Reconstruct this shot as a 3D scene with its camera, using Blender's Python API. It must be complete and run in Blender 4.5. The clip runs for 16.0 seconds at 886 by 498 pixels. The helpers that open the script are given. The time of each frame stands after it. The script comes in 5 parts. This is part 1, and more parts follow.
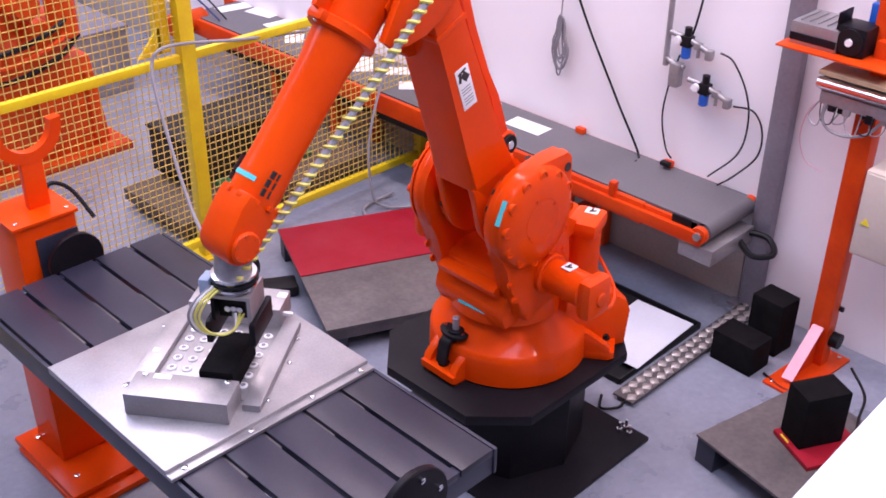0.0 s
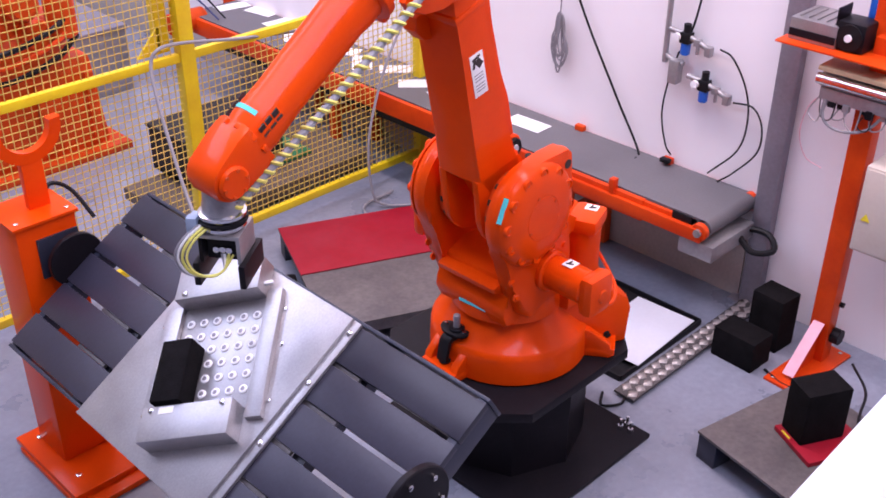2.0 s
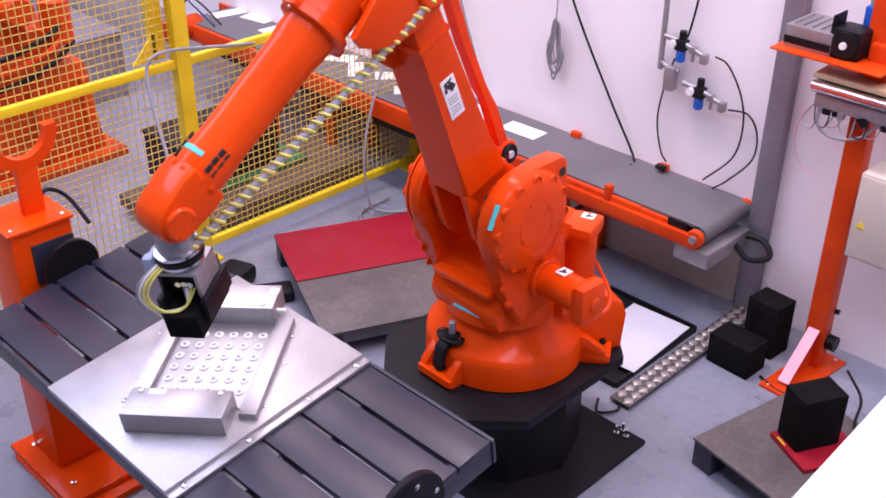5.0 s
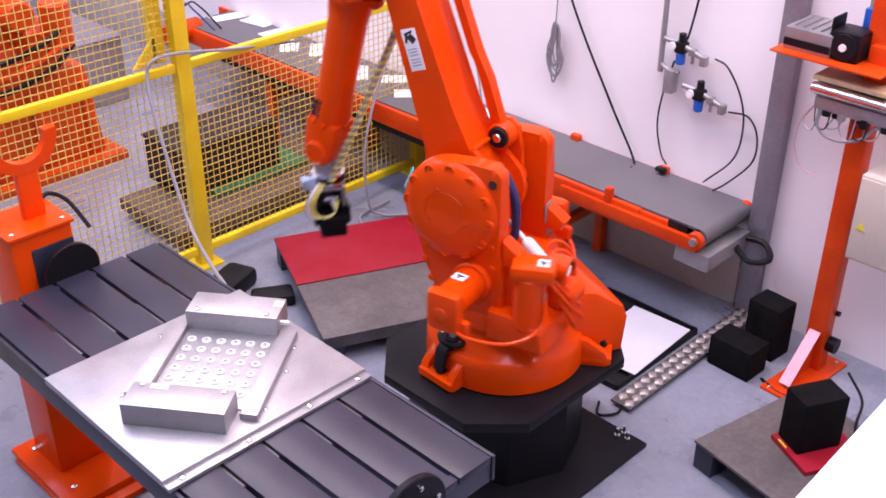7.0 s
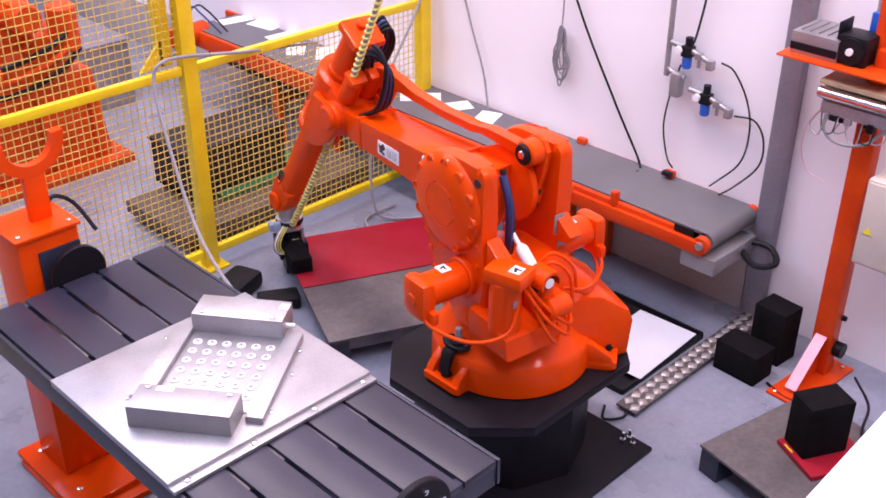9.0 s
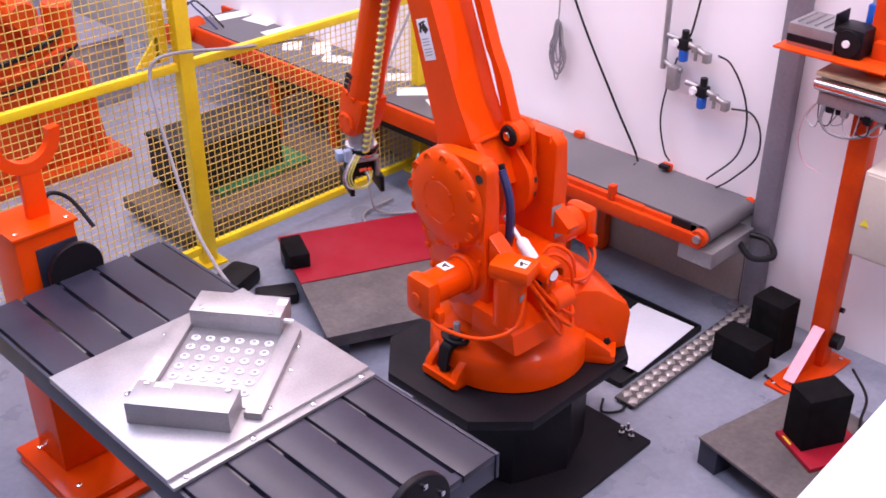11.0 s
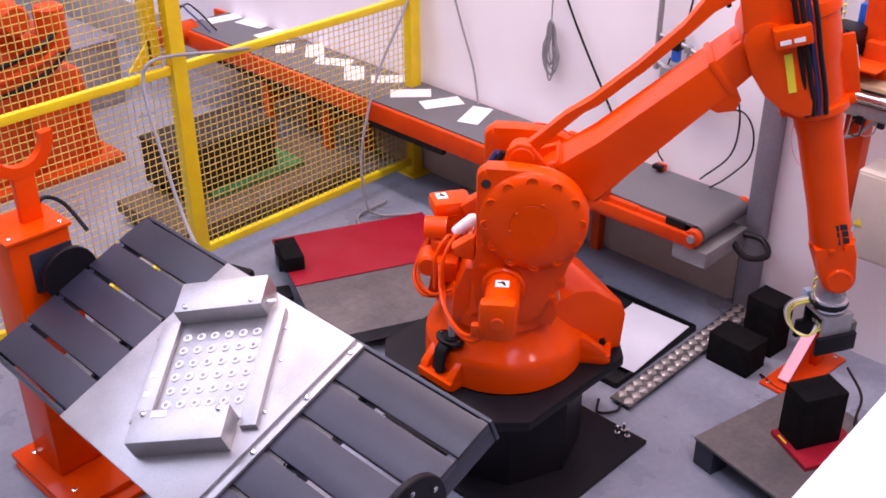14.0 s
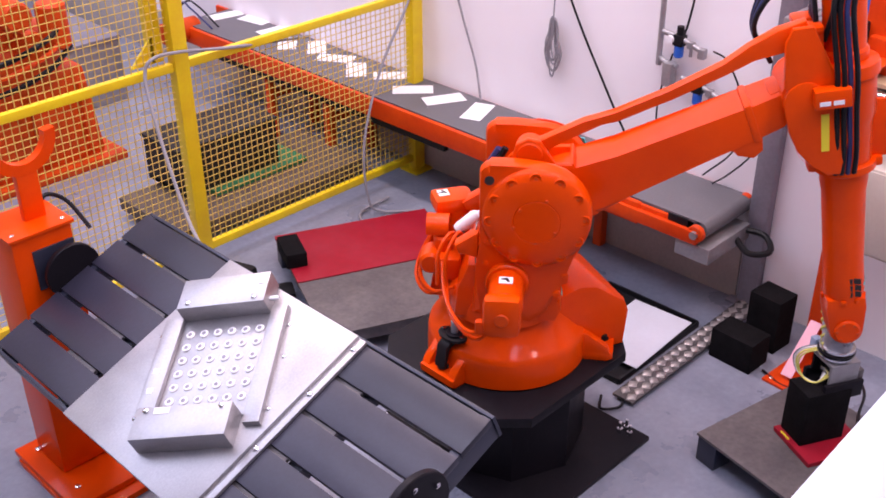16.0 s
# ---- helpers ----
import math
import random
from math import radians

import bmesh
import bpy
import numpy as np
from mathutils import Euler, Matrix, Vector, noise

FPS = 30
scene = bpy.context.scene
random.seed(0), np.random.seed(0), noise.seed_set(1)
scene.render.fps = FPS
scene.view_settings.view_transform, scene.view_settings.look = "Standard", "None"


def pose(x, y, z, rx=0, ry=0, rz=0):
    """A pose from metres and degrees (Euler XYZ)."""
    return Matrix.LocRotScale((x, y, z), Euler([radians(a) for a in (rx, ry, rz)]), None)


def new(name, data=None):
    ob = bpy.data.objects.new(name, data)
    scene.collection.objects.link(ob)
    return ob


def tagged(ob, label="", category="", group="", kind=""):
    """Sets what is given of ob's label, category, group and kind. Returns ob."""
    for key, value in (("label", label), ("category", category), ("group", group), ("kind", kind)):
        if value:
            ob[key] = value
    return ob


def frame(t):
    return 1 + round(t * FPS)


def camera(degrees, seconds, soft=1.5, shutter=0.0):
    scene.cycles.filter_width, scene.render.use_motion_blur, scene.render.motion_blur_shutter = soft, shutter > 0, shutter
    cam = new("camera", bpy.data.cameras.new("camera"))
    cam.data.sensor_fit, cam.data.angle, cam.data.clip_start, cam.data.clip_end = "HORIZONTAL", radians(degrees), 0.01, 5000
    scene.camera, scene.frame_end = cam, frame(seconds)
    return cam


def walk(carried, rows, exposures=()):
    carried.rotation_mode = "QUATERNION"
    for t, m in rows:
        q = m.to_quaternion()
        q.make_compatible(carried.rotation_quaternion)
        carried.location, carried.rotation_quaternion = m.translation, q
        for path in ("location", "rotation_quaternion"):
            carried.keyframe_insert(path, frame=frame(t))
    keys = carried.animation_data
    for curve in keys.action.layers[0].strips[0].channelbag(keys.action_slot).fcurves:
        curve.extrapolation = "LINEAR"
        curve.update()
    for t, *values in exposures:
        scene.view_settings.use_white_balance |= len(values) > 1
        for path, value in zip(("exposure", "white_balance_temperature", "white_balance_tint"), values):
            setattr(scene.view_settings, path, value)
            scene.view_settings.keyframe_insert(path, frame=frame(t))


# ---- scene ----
# camera: a person on a gallery, holding it nearly still
EYE = (0.0, 0.0, 2.79)
CAM = (
    (0, 59.691, -0.525, -44.834),
    (0.5, 59.661, -0.447, -45.040),
    (1, 59.641, -0.518, -45.032),
    (1.5, 59.542, -0.431, -44.848),
    (2, 59.583, -0.256, -44.975),
    (2.5, 59.512, -0.291, -44.844),
    (3, 59.668, -0.291, -45.166),
    (3.5, 60.004, -0.244, -45.064),
    (4, 59.947, -0.441, -45.167),
    (6.5, 59.933, -0.304, -45.149),
    (7, 60.094, -0.252, -45.214),
    (7.5, 60.357, -0.281, -45.374),
    (8, 60.637, -0.178, -45.047),
    (8.5, 60.363, -0.241, -44.977),
    (9, 60.274, -0.231, -44.877),
    (11.5, 59.956, 0.056, -45.234),
    (12, 60.031, 0.092, -45.300),
    (12.5, 60.148, 0.319, -45.321),
    (13, 60.079, 0.112, -45.290),
    (13.5, 60.212, 0.067, -45.808),
    (14, 60.069, 0.228, -45.615),
    (14.5, 59.903, 0.262, -45.619),
    (15, 59.943, 0.275, -45.602),
    (15.5, 60.064, 0.438, -45.450),
    (16, 59.881, 0.366, -45.546),
)
cam = camera(44.5, 16.0, soft=1.7, shutter=0.6)
walk(cam, [(t, pose(*EYE, rx, ry, rz)) for t, rx, ry, rz in CAM], exposures=[(0, -0.46, 6550, 36), (4.2, -0.47, 6550, 36), (6.4, -0.33, 6650, 36), (9.2, -0.30, 6700, 36), (11.4, -0.36, 6700, 36), (13.0, -0.40, 6700, 36), (14.0, -0.50, 6900, 36), (16, -0.52, 6900, 36)])

# ---- light ----
world = bpy.data.worlds.new("world")
scene.world = world
world.use_nodes = True
world.node_tree.nodes["Background"].inputs[0].default_value = (0.8, 0.85, 1.0, 1)
world.node_tree.nodes["Background"].inputs[1].default_value = 0.15


# no fitting is in view; these area lights are assumed overhead
def overhead_light(x, y, sx, sy, watts, colour=(1.0, 0.96, 0.97)):
    data = bpy.data.lights.new("unseen_area_light", "AREA")
    data.shape, data.size, data.size_y, data.energy, data.color = "RECTANGLE", sx, sy, watts, colour
    ob = new("unseen_area_light", data)
    ob.matrix_world = pose(x, y, 5.05)
    return ob


overhead_light(0.6, -0.5, 1.0, 3.0, 112, (0.68, 0.81, 1.0))  # unseen strips, assumed as skylights and tinted blue
overhead_light(0.6, 2.6, 1.0, 3.0, 118, (0.68, 0.81, 1.0))
overhead_light(0.0, 6.7, 4.0, 3.0, 345, (0.62, 0.78, 1.0))  # unseen wide skylight at the far end, inferred from blue reflections
for ly in (-0.5, 2.6, 5.7):
    overhead_light(2.8, ly, 0.45, 2.4, 134, (1.0, 0.94, 0.92))  # unseen tubes, assumed along the wall to brighten it


# ---- materials ----
def material(name, colour, rough=0.5, metal=0.0, var=0.15, scale=6.0, fine=60.0, bump=0.1, coat=0.0, second=None, seed=0.0, spec=0.5, rvar=0.12, emit=None, island=0.0):
    m = bpy.data.materials.new(name)
    m.use_nodes = True
    nt = m.node_tree
    n, l = nt.nodes, nt.links
    b = n["Principled BSDF"]
    tc = n.new("ShaderNodeTexCoord")
    mp = n.new("ShaderNodeMapping")
    mp.inputs["Location"].default_value = (seed, seed * 1.7, seed * 0.3)
    l.new(tc.outputs["Object"], mp.inputs[0])
    big, small = n.new("ShaderNodeTexNoise"), n.new("ShaderNodeTexNoise")
    big.inputs["Scale"].default_value, big.inputs["Detail"].default_value, big.inputs["Roughness"].default_value = scale, 6, 0.6
    small.inputs["Scale"].default_value, small.inputs["Detail"].default_value = fine, 4
    l.new(mp.outputs[0], big.inputs[0])
    l.new(mp.outputs[0], small.inputs[0])
    c2 = second or tuple(v * (1 - 2.2 * var) for v in colour)
    ramp = n.new("ShaderNodeValToRGB")
    ramp.color_ramp.elements[0].position, ramp.color_ramp.elements[1].position = 0.34, 0.66
    ramp.color_ramp.elements[0].color = (*c2, 1)
    ramp.color_ramp.elements[1].color = (*colour, 1)
    l.new(big.outputs[0], ramp.inputs[0])
    mix = n.new("ShaderNodeMixRGB")
    mix.blend_type = "OVERLAY"
    mix.inputs[0].default_value = min(0.9, var * 1.6)
    l.new(ramp.outputs[0], mix.inputs[1])
    l.new(small.outputs[0], mix.inputs[2])
    out = mix.outputs[0]
    if island:
        info = n.new("ShaderNodeObjectInfo")
        hsv = n.new("ShaderNodeHueSaturation")
        mr = n.new("ShaderNodeMapRange")
        mr.inputs[3].default_value, mr.inputs[4].default_value = 1 - island, 1 + island
        l.new(info.outputs["Random"], mr.inputs[0])
        l.new(mr.outputs[0], hsv.inputs["Value"])
        l.new(out, hsv.inputs["Color"])
        out = hsv.outputs[0]
    l.new(out, b.inputs["Base Color"])
    rr = n.new("ShaderNodeMapRange")
    rr.inputs[3].default_value, rr.inputs[4].default_value = max(0.03, rough - rvar), min(1, rough + rvar)
    l.new(big.outputs[0], rr.inputs[0])
    l.new(rr.outputs[0], b.inputs["Roughness"])
    b.inputs["Metallic"].default_value = metal
    b.inputs["Coat Weight"].default_value = coat
    b.inputs["Coat Roughness"].default_value = 0.09
    b.inputs["Specular IOR Level"].default_value = spec
    if bump:
        bp = n.new("ShaderNodeBump")
        bp.inputs["Strength"].default_value, bp.inputs["Distance"].default_value = bump, 0.003
        l.new(small.outputs[0], bp.inputs["Height"])
        l.new(bp.outputs[0], b.inputs["Normal"])
    if emit:
        b.inputs["Emission Color"].default_value, b.inputs["Emission Strength"].default_value = (*emit[0], 1), emit[1]
    return m


ORANGE = material("orange_paint", (0.90, 0.076, 0.0005), 0.34, var=0.05, scale=3, fine=90, bump=0.04, coat=0.24, second=(0.78, 0.058, 0.0005), spec=0.08)
ORANGE_OLD = material("worn_orange_paint", (0.78, 0.075, 0.003), 0.45, var=0.09, scale=4, bump=0.08, second=(0.54, 0.055, 0.003), seed=3, spec=0.3)
ORANGE_DARK = material("orange_red_paint", (0.80, 0.075, 0.003), 0.4, var=0.08, scale=4, bump=0.08, second=(0.62, 0.045, 0.003), seed=5, spec=0.25)
YELLOW = material("yellow_paint", (0.86, 0.64, 0.006), 0.4, var=0.05, scale=5, bump=0.05, second=(0.75, 0.5, 0.01))
WIRE = material("yellow_wire_paint", (0.76, 0.53, 0.12), 0.45, var=0.08, scale=8, bump=0.03, second=(0.60, 0.41, 0.07))
WALL = material("white_wall_paint", (0.90, 0.87, 0.885), 0.7, var=0.02, scale=1.1, fine=120, bump=0.05, second=(0.86, 0.82, 0.84))
SHADED_BAND = material("beige_shaded_wall_base", (0.50, 0.44, 0.40), 0.8, var=0.1, scale=2, bump=0.15)
CEILING = material("ceiling_paint", (0.7, 0.7, 0.7), 0.8, var=0.04)
FLOOR = material("blue_grey_floor_paint", (0.275, 0.30, 0.37), 0.30, var=0.12, scale=2.2, fine=38, bump=0.05, second=(0.195, 0.21, 0.26), rvar=0.14)
BLACK = material("black_paint", (0.009, 0.008, 0.011), 0.4, var=0.15, scale=6, bump=0.06, second=(0.012, 0.010, 0.013), spec=0.14)
RUBBER = material("black_rubber", (0.008, 0.008, 0.010), 0.5, var=0.1, bump=0.05, spec=0.25)
FOAM = material("black_foam", (0.009, 0.008, 0.009), 0.95, var=0.25, scale=25, fine=220, bump=0.5, spec=0.1)
STEEL = material("brushed_sheet_metal", (0.44, 0.43, 0.44), 0.40, 0.72, var=0.10, scale=6, fine=140, bump=0.05, second=(0.36, 0.35, 0.365), rvar=0.12)
GALV = material("galvanised_steel", (0.42, 0.41, 0.42), 0.45, 0.6, var=0.1, scale=7, bump=0.06, second=(0.33, 0.32, 0.33))
COLUMN = material("grey_column_paint", (0.29, 0.27, 0.31), 0.42, 0.3, var=0.1, scale=4, bump=0.06)
CHROME = material("bright_steel", (0.75, 0.75, 0.76), 0.2, 1.0, var=0.03, bump=0.0)
PLANK = material("dark_steel_plank", (0.029, 0.028, 0.046), 0.36, 0.0, var=0.14, scale=4, fine=90, bump=0.05, second=(0.022, 0.021, 0.036), island=0.16, spec=0.42)
BEDSIDE = material("dark_blue_steel", (0.028, 0.032, 0.055), 0.42, 0.1, var=0.1, scale=6, bump=0.06)
RED = material("red_sheet", (0.30, 0.005, 0.015), 0.42, var=0.12, scale=5, fine=40, bump=0.06, second=(0.33, 0.016, 0.030), spec=0.2, rvar=0.2)
PALLETM = material("worn_grey_steel", (0.150, 0.131, 0.126), 0.48, 0.25, var=0.22, scale=4.5, fine=50, bump=0.12, second=(0.092, 0.081, 0.083), rvar=0.22)
SHEET = material("white_plastic_sheet", (0.62, 0.64, 0.71), 0.5, var=0.04, scale=4, bump=0.04)
PAPER = material("white_paper", (0.86, 0.85, 0.86), 0.7, var=0.02, bump=0.03)
BELT = material("grey_conveyor_belt", (0.145, 0.14, 0.15), 0.55, var=0.08, scale=3, fine=90, bump=0.05)
BLUE = material("blue_plastic", (0.01, 0.12, 0.55), 0.35, var=0.05, bump=0.02)
DARKBLUE = material("dark_blue_hose", (0.02, 0.03, 0.12), 0.45, var=0.05, bump=0.02)
BEIGE = material("beige_enamel", (0.62, 0.55, 0.47), 0.45, var=0.04, scale=3, bump=0.04)
WOOD = material("pale_wood", (0.68, 0.47, 0.27), 0.6, var=0.1, scale=9, bump=0.1)
CONCRETE = material("brownish_concrete", (0.13, 0.094, 0.070), 0.85, var=0.14, scale=3, bump=0.3)
GREEN = material("green_plastic", (0.02, 0.22, 0.09), 0.5, var=0.1, bump=0.05)
CRATE = material("dark_brown_crate", (0.014, 0.010, 0.009), 0.7, var=0.15, bump=0.1)
CABLE_GREY = material("grey_cable", (0.30, 0.29, 0.31), 0.5, var=0.05, bump=0.02)
HOSE_Y = material("yellow_spiral_wrap", (0.78, 0.72, 0.16), 0.45, var=0.05, bump=0.02)
HOSE_W = material("grey_white_hose", (0.36, 0.36, 0.40), 0.5, var=0.05, bump=0.02)
CYAN = material("cyan_tape", (0.05, 0.62, 0.66), 0.5, var=0.03, bump=0.02)
PINK = material("pale_pink_paint", (0.85, 0.42, 0.50), 0.5, var=0.05)
YTAPE = material("yellow_tape", (0.85, 0.68, 0.03), 0.5, var=0.03)
# darker than the studs that sit on it
TREADBASE = material("dark_tread_base", (0.10, 0.09, 0.09), 0.6, 0.2, var=0.15, scale=10)
TREAD = material("aluminium_tread", (0.50, 0.47, 0.45), 0.42, 0.6, var=0.12, scale=12, bump=0.1, second=(0.36, 0.33, 0.32))
RAILW = material("white_rail_paint", (0.88, 0.88, 0.90), 0.4, var=0.02, bump=0.02)
# print, and the painted shade of holes and slots
INK_SHADE = material("dark_ink_and_hole_shade", (0.03, 0.02, 0.02), 0.6, var=0.02, bump=0.0)
BLUEGREY = material("pale_blue_plastic", (0.35, 0.45, 0.60), 0.4, var=0.05)
HAND = material("grey_flange", (0.34, 0.34, 0.37), 0.3, 0.5, var=0.1, scale=15)


# ---- mesh tools ----
def box(bm, sx, sy, sz, at=(0, 0, 0), rot=(0, 0, 0), bevel=0.0, taper=None, m=None):
    """A box centred at `at`; taper scales its top in x and y."""
    r = bmesh.ops.create_cube(bm, size=1.0)
    vs = r["verts"]
    for v in vs:
        k = taper if (taper and v.co.z > 0) else (1, 1)
        v.co = Vector((v.co.x * sx * k[0], v.co.y * sy * k[1], v.co.z * sz))
    if bevel:
        es = list({e for v in vs for e in v.link_edges})
        q = bmesh.ops.bevel(bm, geom=es, offset=bevel, segments=2, profile=0.6, affect="EDGES", clamp_overlap=True)
        vs = list({v for fc in q["faces"] for v in fc.verts} | {v for v in vs if v.is_valid})
    mm = pose(*at, *rot)
    if m is not None:
        mm = m @ mm
    bmesh.ops.transform(bm, matrix=mm, verts=vs)
    return vs


AX = {"z": Matrix.Identity(4), "x": pose(0, 0, 0, 0, 90, 0), "y": pose(0, 0, 0, -90, 0, 0)}


def turned(bm, profile, axis="z", at=(0, 0, 0), seg=32, m=None, caps=True):
    """A body of revolution: profile of (radius, height) along the axis."""
    rings = []
    mm = Matrix.Translation(at) @ AX[axis]
    if m is not None:
        mm = m @ mm
    for r, h in profile:
        rings.append([bm.verts.new(mm @ Vector((r * math.cos(2 * math.pi * i / seg), r * math.sin(2 * math.pi * i / seg), h))) for i in range(seg)])
    for a, b in zip(rings, rings[1:]):
        for i in range(seg):
            bm.faces.new((a[i], a[(i + 1) % seg], b[(i + 1) % seg], b[i]))
    if caps:
        bm.faces.new(list(reversed(rings[0])))
        bm.faces.new(rings[-1])


def cyl(bm, r, h, axis="z", at=(0, 0, 0), seg=24, ch=0.0, m=None):
    if ch:
        turned(bm, [(r - ch, -h / 2), (r, -h / 2 + ch), (r, h / 2 - ch), (r - ch, h / 2)], axis, at, seg, m)
    else:
        turned(bm, [(r, -h / 2), (r, h / 2)], axis, at, seg, m)


def prism(bm, outline, y0, y1, m=None, bevel=0.0):
    """An outline of (x, z) drawn out from y0 to y1."""
    a = [bm.verts.new((x, y0, z)) for x, z in outline]
    b = [bm.verts.new((x, y1, z)) for x, z in outline]
    n = len(outline)
    fs = [bm.faces.new(a), bm.faces.new(list(reversed(b)))]
    for i in range(n):
        fs.append(bm.faces.new((a[(i + 1) % n], a[i], b[i], b[(i + 1) % n])))
    vs = a + b
    if bevel:
        es = list({e for fc in fs[:2] for e in fc.edges})
        q = bmesh.ops.bevel(bm, geom=es, offset=bevel, segments=2, profile=0.6, affect="EDGES", clamp_overlap=True)
        vs = list({v for fc in q["faces"] for v in fc.verts} | {v for v in vs if v.is_valid})
    if m is not None:
        bmesh.ops.transform(bm, matrix=m, verts=vs)


def smooth_path(pts, n=6):
    pts = [Vector(p) for p in pts]
    ext = [2 * pts[0] - pts[1], *pts, 2 * pts[-1] - pts[-2]]
    out = []
    for i in range(1, len(ext) - 2):
        p0, p1, p2, p3 = ext[i - 1:i + 3]
        for k in range(n):
            t = k / n
            out.append(0.5 * (2 * p1 + (p2 - p0) * t + (2 * p0 - 5 * p1 + 4 * p2 - p3) * t * t + (3 * p1 - p0 - 3 * p2 + p3) * t ** 3))
    out.append(pts[-1])
    return out


def tube(bm, pts, r, seg=8, n=6):
    path = smooth_path(pts, n) if n > 1 else [Vector(p) for p in pts]
    up = Vector((0.3, 0.5, 0.81))
    rings = []
    for i, p in enumerate(path):
        d = (path[min(i + 1, len(path) - 1)] - path[max(i - 1, 0)]).normalized()
        s = d.cross(up)
        if s.length < 0.05:
            s = d.cross(Vector((1, 0, 0)))
        s.normalize()
        u = s.cross(d).normalized()
        up = u
        rings.append([bm.verts.new(p + r * (math.cos(2 * math.pi * k / seg) * s + math.sin(2 * math.pi * k / seg) * u)) for k in range(seg)])
    for a, b in zip(rings, rings[1:]):
        for k in range(seg):
            bm.faces.new((a[k], a[(k + 1) % seg], b[(k + 1) % seg], b[k]))
    bm.faces.new(list(reversed(rings[0])))
    bm.faces.new(rings[-1])


def mesh_of(name, bm, mat, smooth=True):
    bmesh.ops.recalc_face_normals(bm, faces=bm.faces)
    me = bpy.data.meshes.new(name)
    bm.to_mesh(me)
    bm.free()
    me.materials.append(mat)
    if smooth:
        me.polygons.foreach_set("use_smooth", [True] * len(me.polygons))
        me.set_sharp_from_angle(angle=radians(38))
    return me


def part(name, bm, mat, parent=None, label="", at=None):
    ob = new(name, mesh_of(name, bm, mat))
    ob.parent = parent
    if at is not None:
        ob.matrix_basis = at
    return tagged(ob, label)


def thing(name, m, label, category, group="", kind=""):
    ob = new(name)
    ob.empty_display_size = 0.1
    ob.matrix_basis = m
    return tagged(ob, label, category, group, kind)


def solo(name, bm, mat, label, category="", group="", kind="", at=None):
    return tagged(part(name, bm, mat, None, label, at), category=category, group=group, kind=kind)


def nb():
    return bmesh.new()


def bolt_mesh(r=0.009, h=0.006):
    bm = nb()
    turned(bm, [(r, 0), (r, h * 0.7), (r * 0.7, h)], seg=8)
    return mesh_of("bolt", bm, CHROME)


def share(name, me, parent, m, label=""):
    ob = new(name, me)
    ob.parent = parent
    ob.matrix_basis = m
    return tagged(ob, label)


BOLT = bolt_mesh()

# ---- the hall ----
WX = 4.064
bm = nb()
box(bm, 16, 20, 0.2, (-2, 3, -0.1))
solo("floor", bm, FLOOR, "blue-grey painted concrete workshop floor", kind="structure")
bm = nb()
box(bm, 0.25, 20, 5.6, (WX + 0.125, 3, 2.6))
solo("wall_east", bm, WALL, "white painted workshop wall behind the conveyor", kind="structure")
# the remaining walls and the ceiling are unseen, added to close the hall
bm = nb()
box(bm, 16, 0.25, 5.6, (-2, 12.9, 2.6))
solo("wall_north", bm, WALL, "white painted far end wall, added out of view to close the hall", kind="structure")
bm = nb()
box(bm, 16, 0.25, 5.6, (-2, -6.9, 2.6))
solo("wall_south", bm, WALL, "white painted wall added out of view behind the gallery", kind="structure")
bm = nb()
box(bm, 0.25, 20, 5.6, (-8, 3, 2.6))
solo("wall_west", bm, WALL, "white painted wall added out of view on the far side", kind="structure")
bm = nb()
box(bm, 16, 20, 0.2, (-2, 3, 5.3))
solo("ceiling", bm, CEILING, "light grey workshop ceiling, added out of view to close the hall", kind="structure")
# thin sheet over the wall; its beige includes the shade under the conveyor
bm = nb()
box(bm, 0.012, 9.0, 0.34, (WX - 0.007, 2.06 + 4.5, 0.17), bevel=0.003)
solo("shaded_wall_band", bm, SHADED_BAND, "beige painted lower band of the wall, with the conveyor's shade in its colour", kind="structure")


# ---- column, pole and wall fittings ----
def steel_column():
    col = thing("steel_column", pose(4.035, 1.985, 0), "dark grey painted steel column standing against the wall", "column")
    bm = nb()
    box(bm, 0.055, 0.095, 5.18, (0, 0, 2.6), bevel=0.008)
    part("shaft", bm, COLUMN, col)
    bm = nb()
    box(bm, 0.07, 0.19, 0.012, (-0.005, 0, 0.006))
    part("base_plate", bm, COLUMN, col)


steel_column()


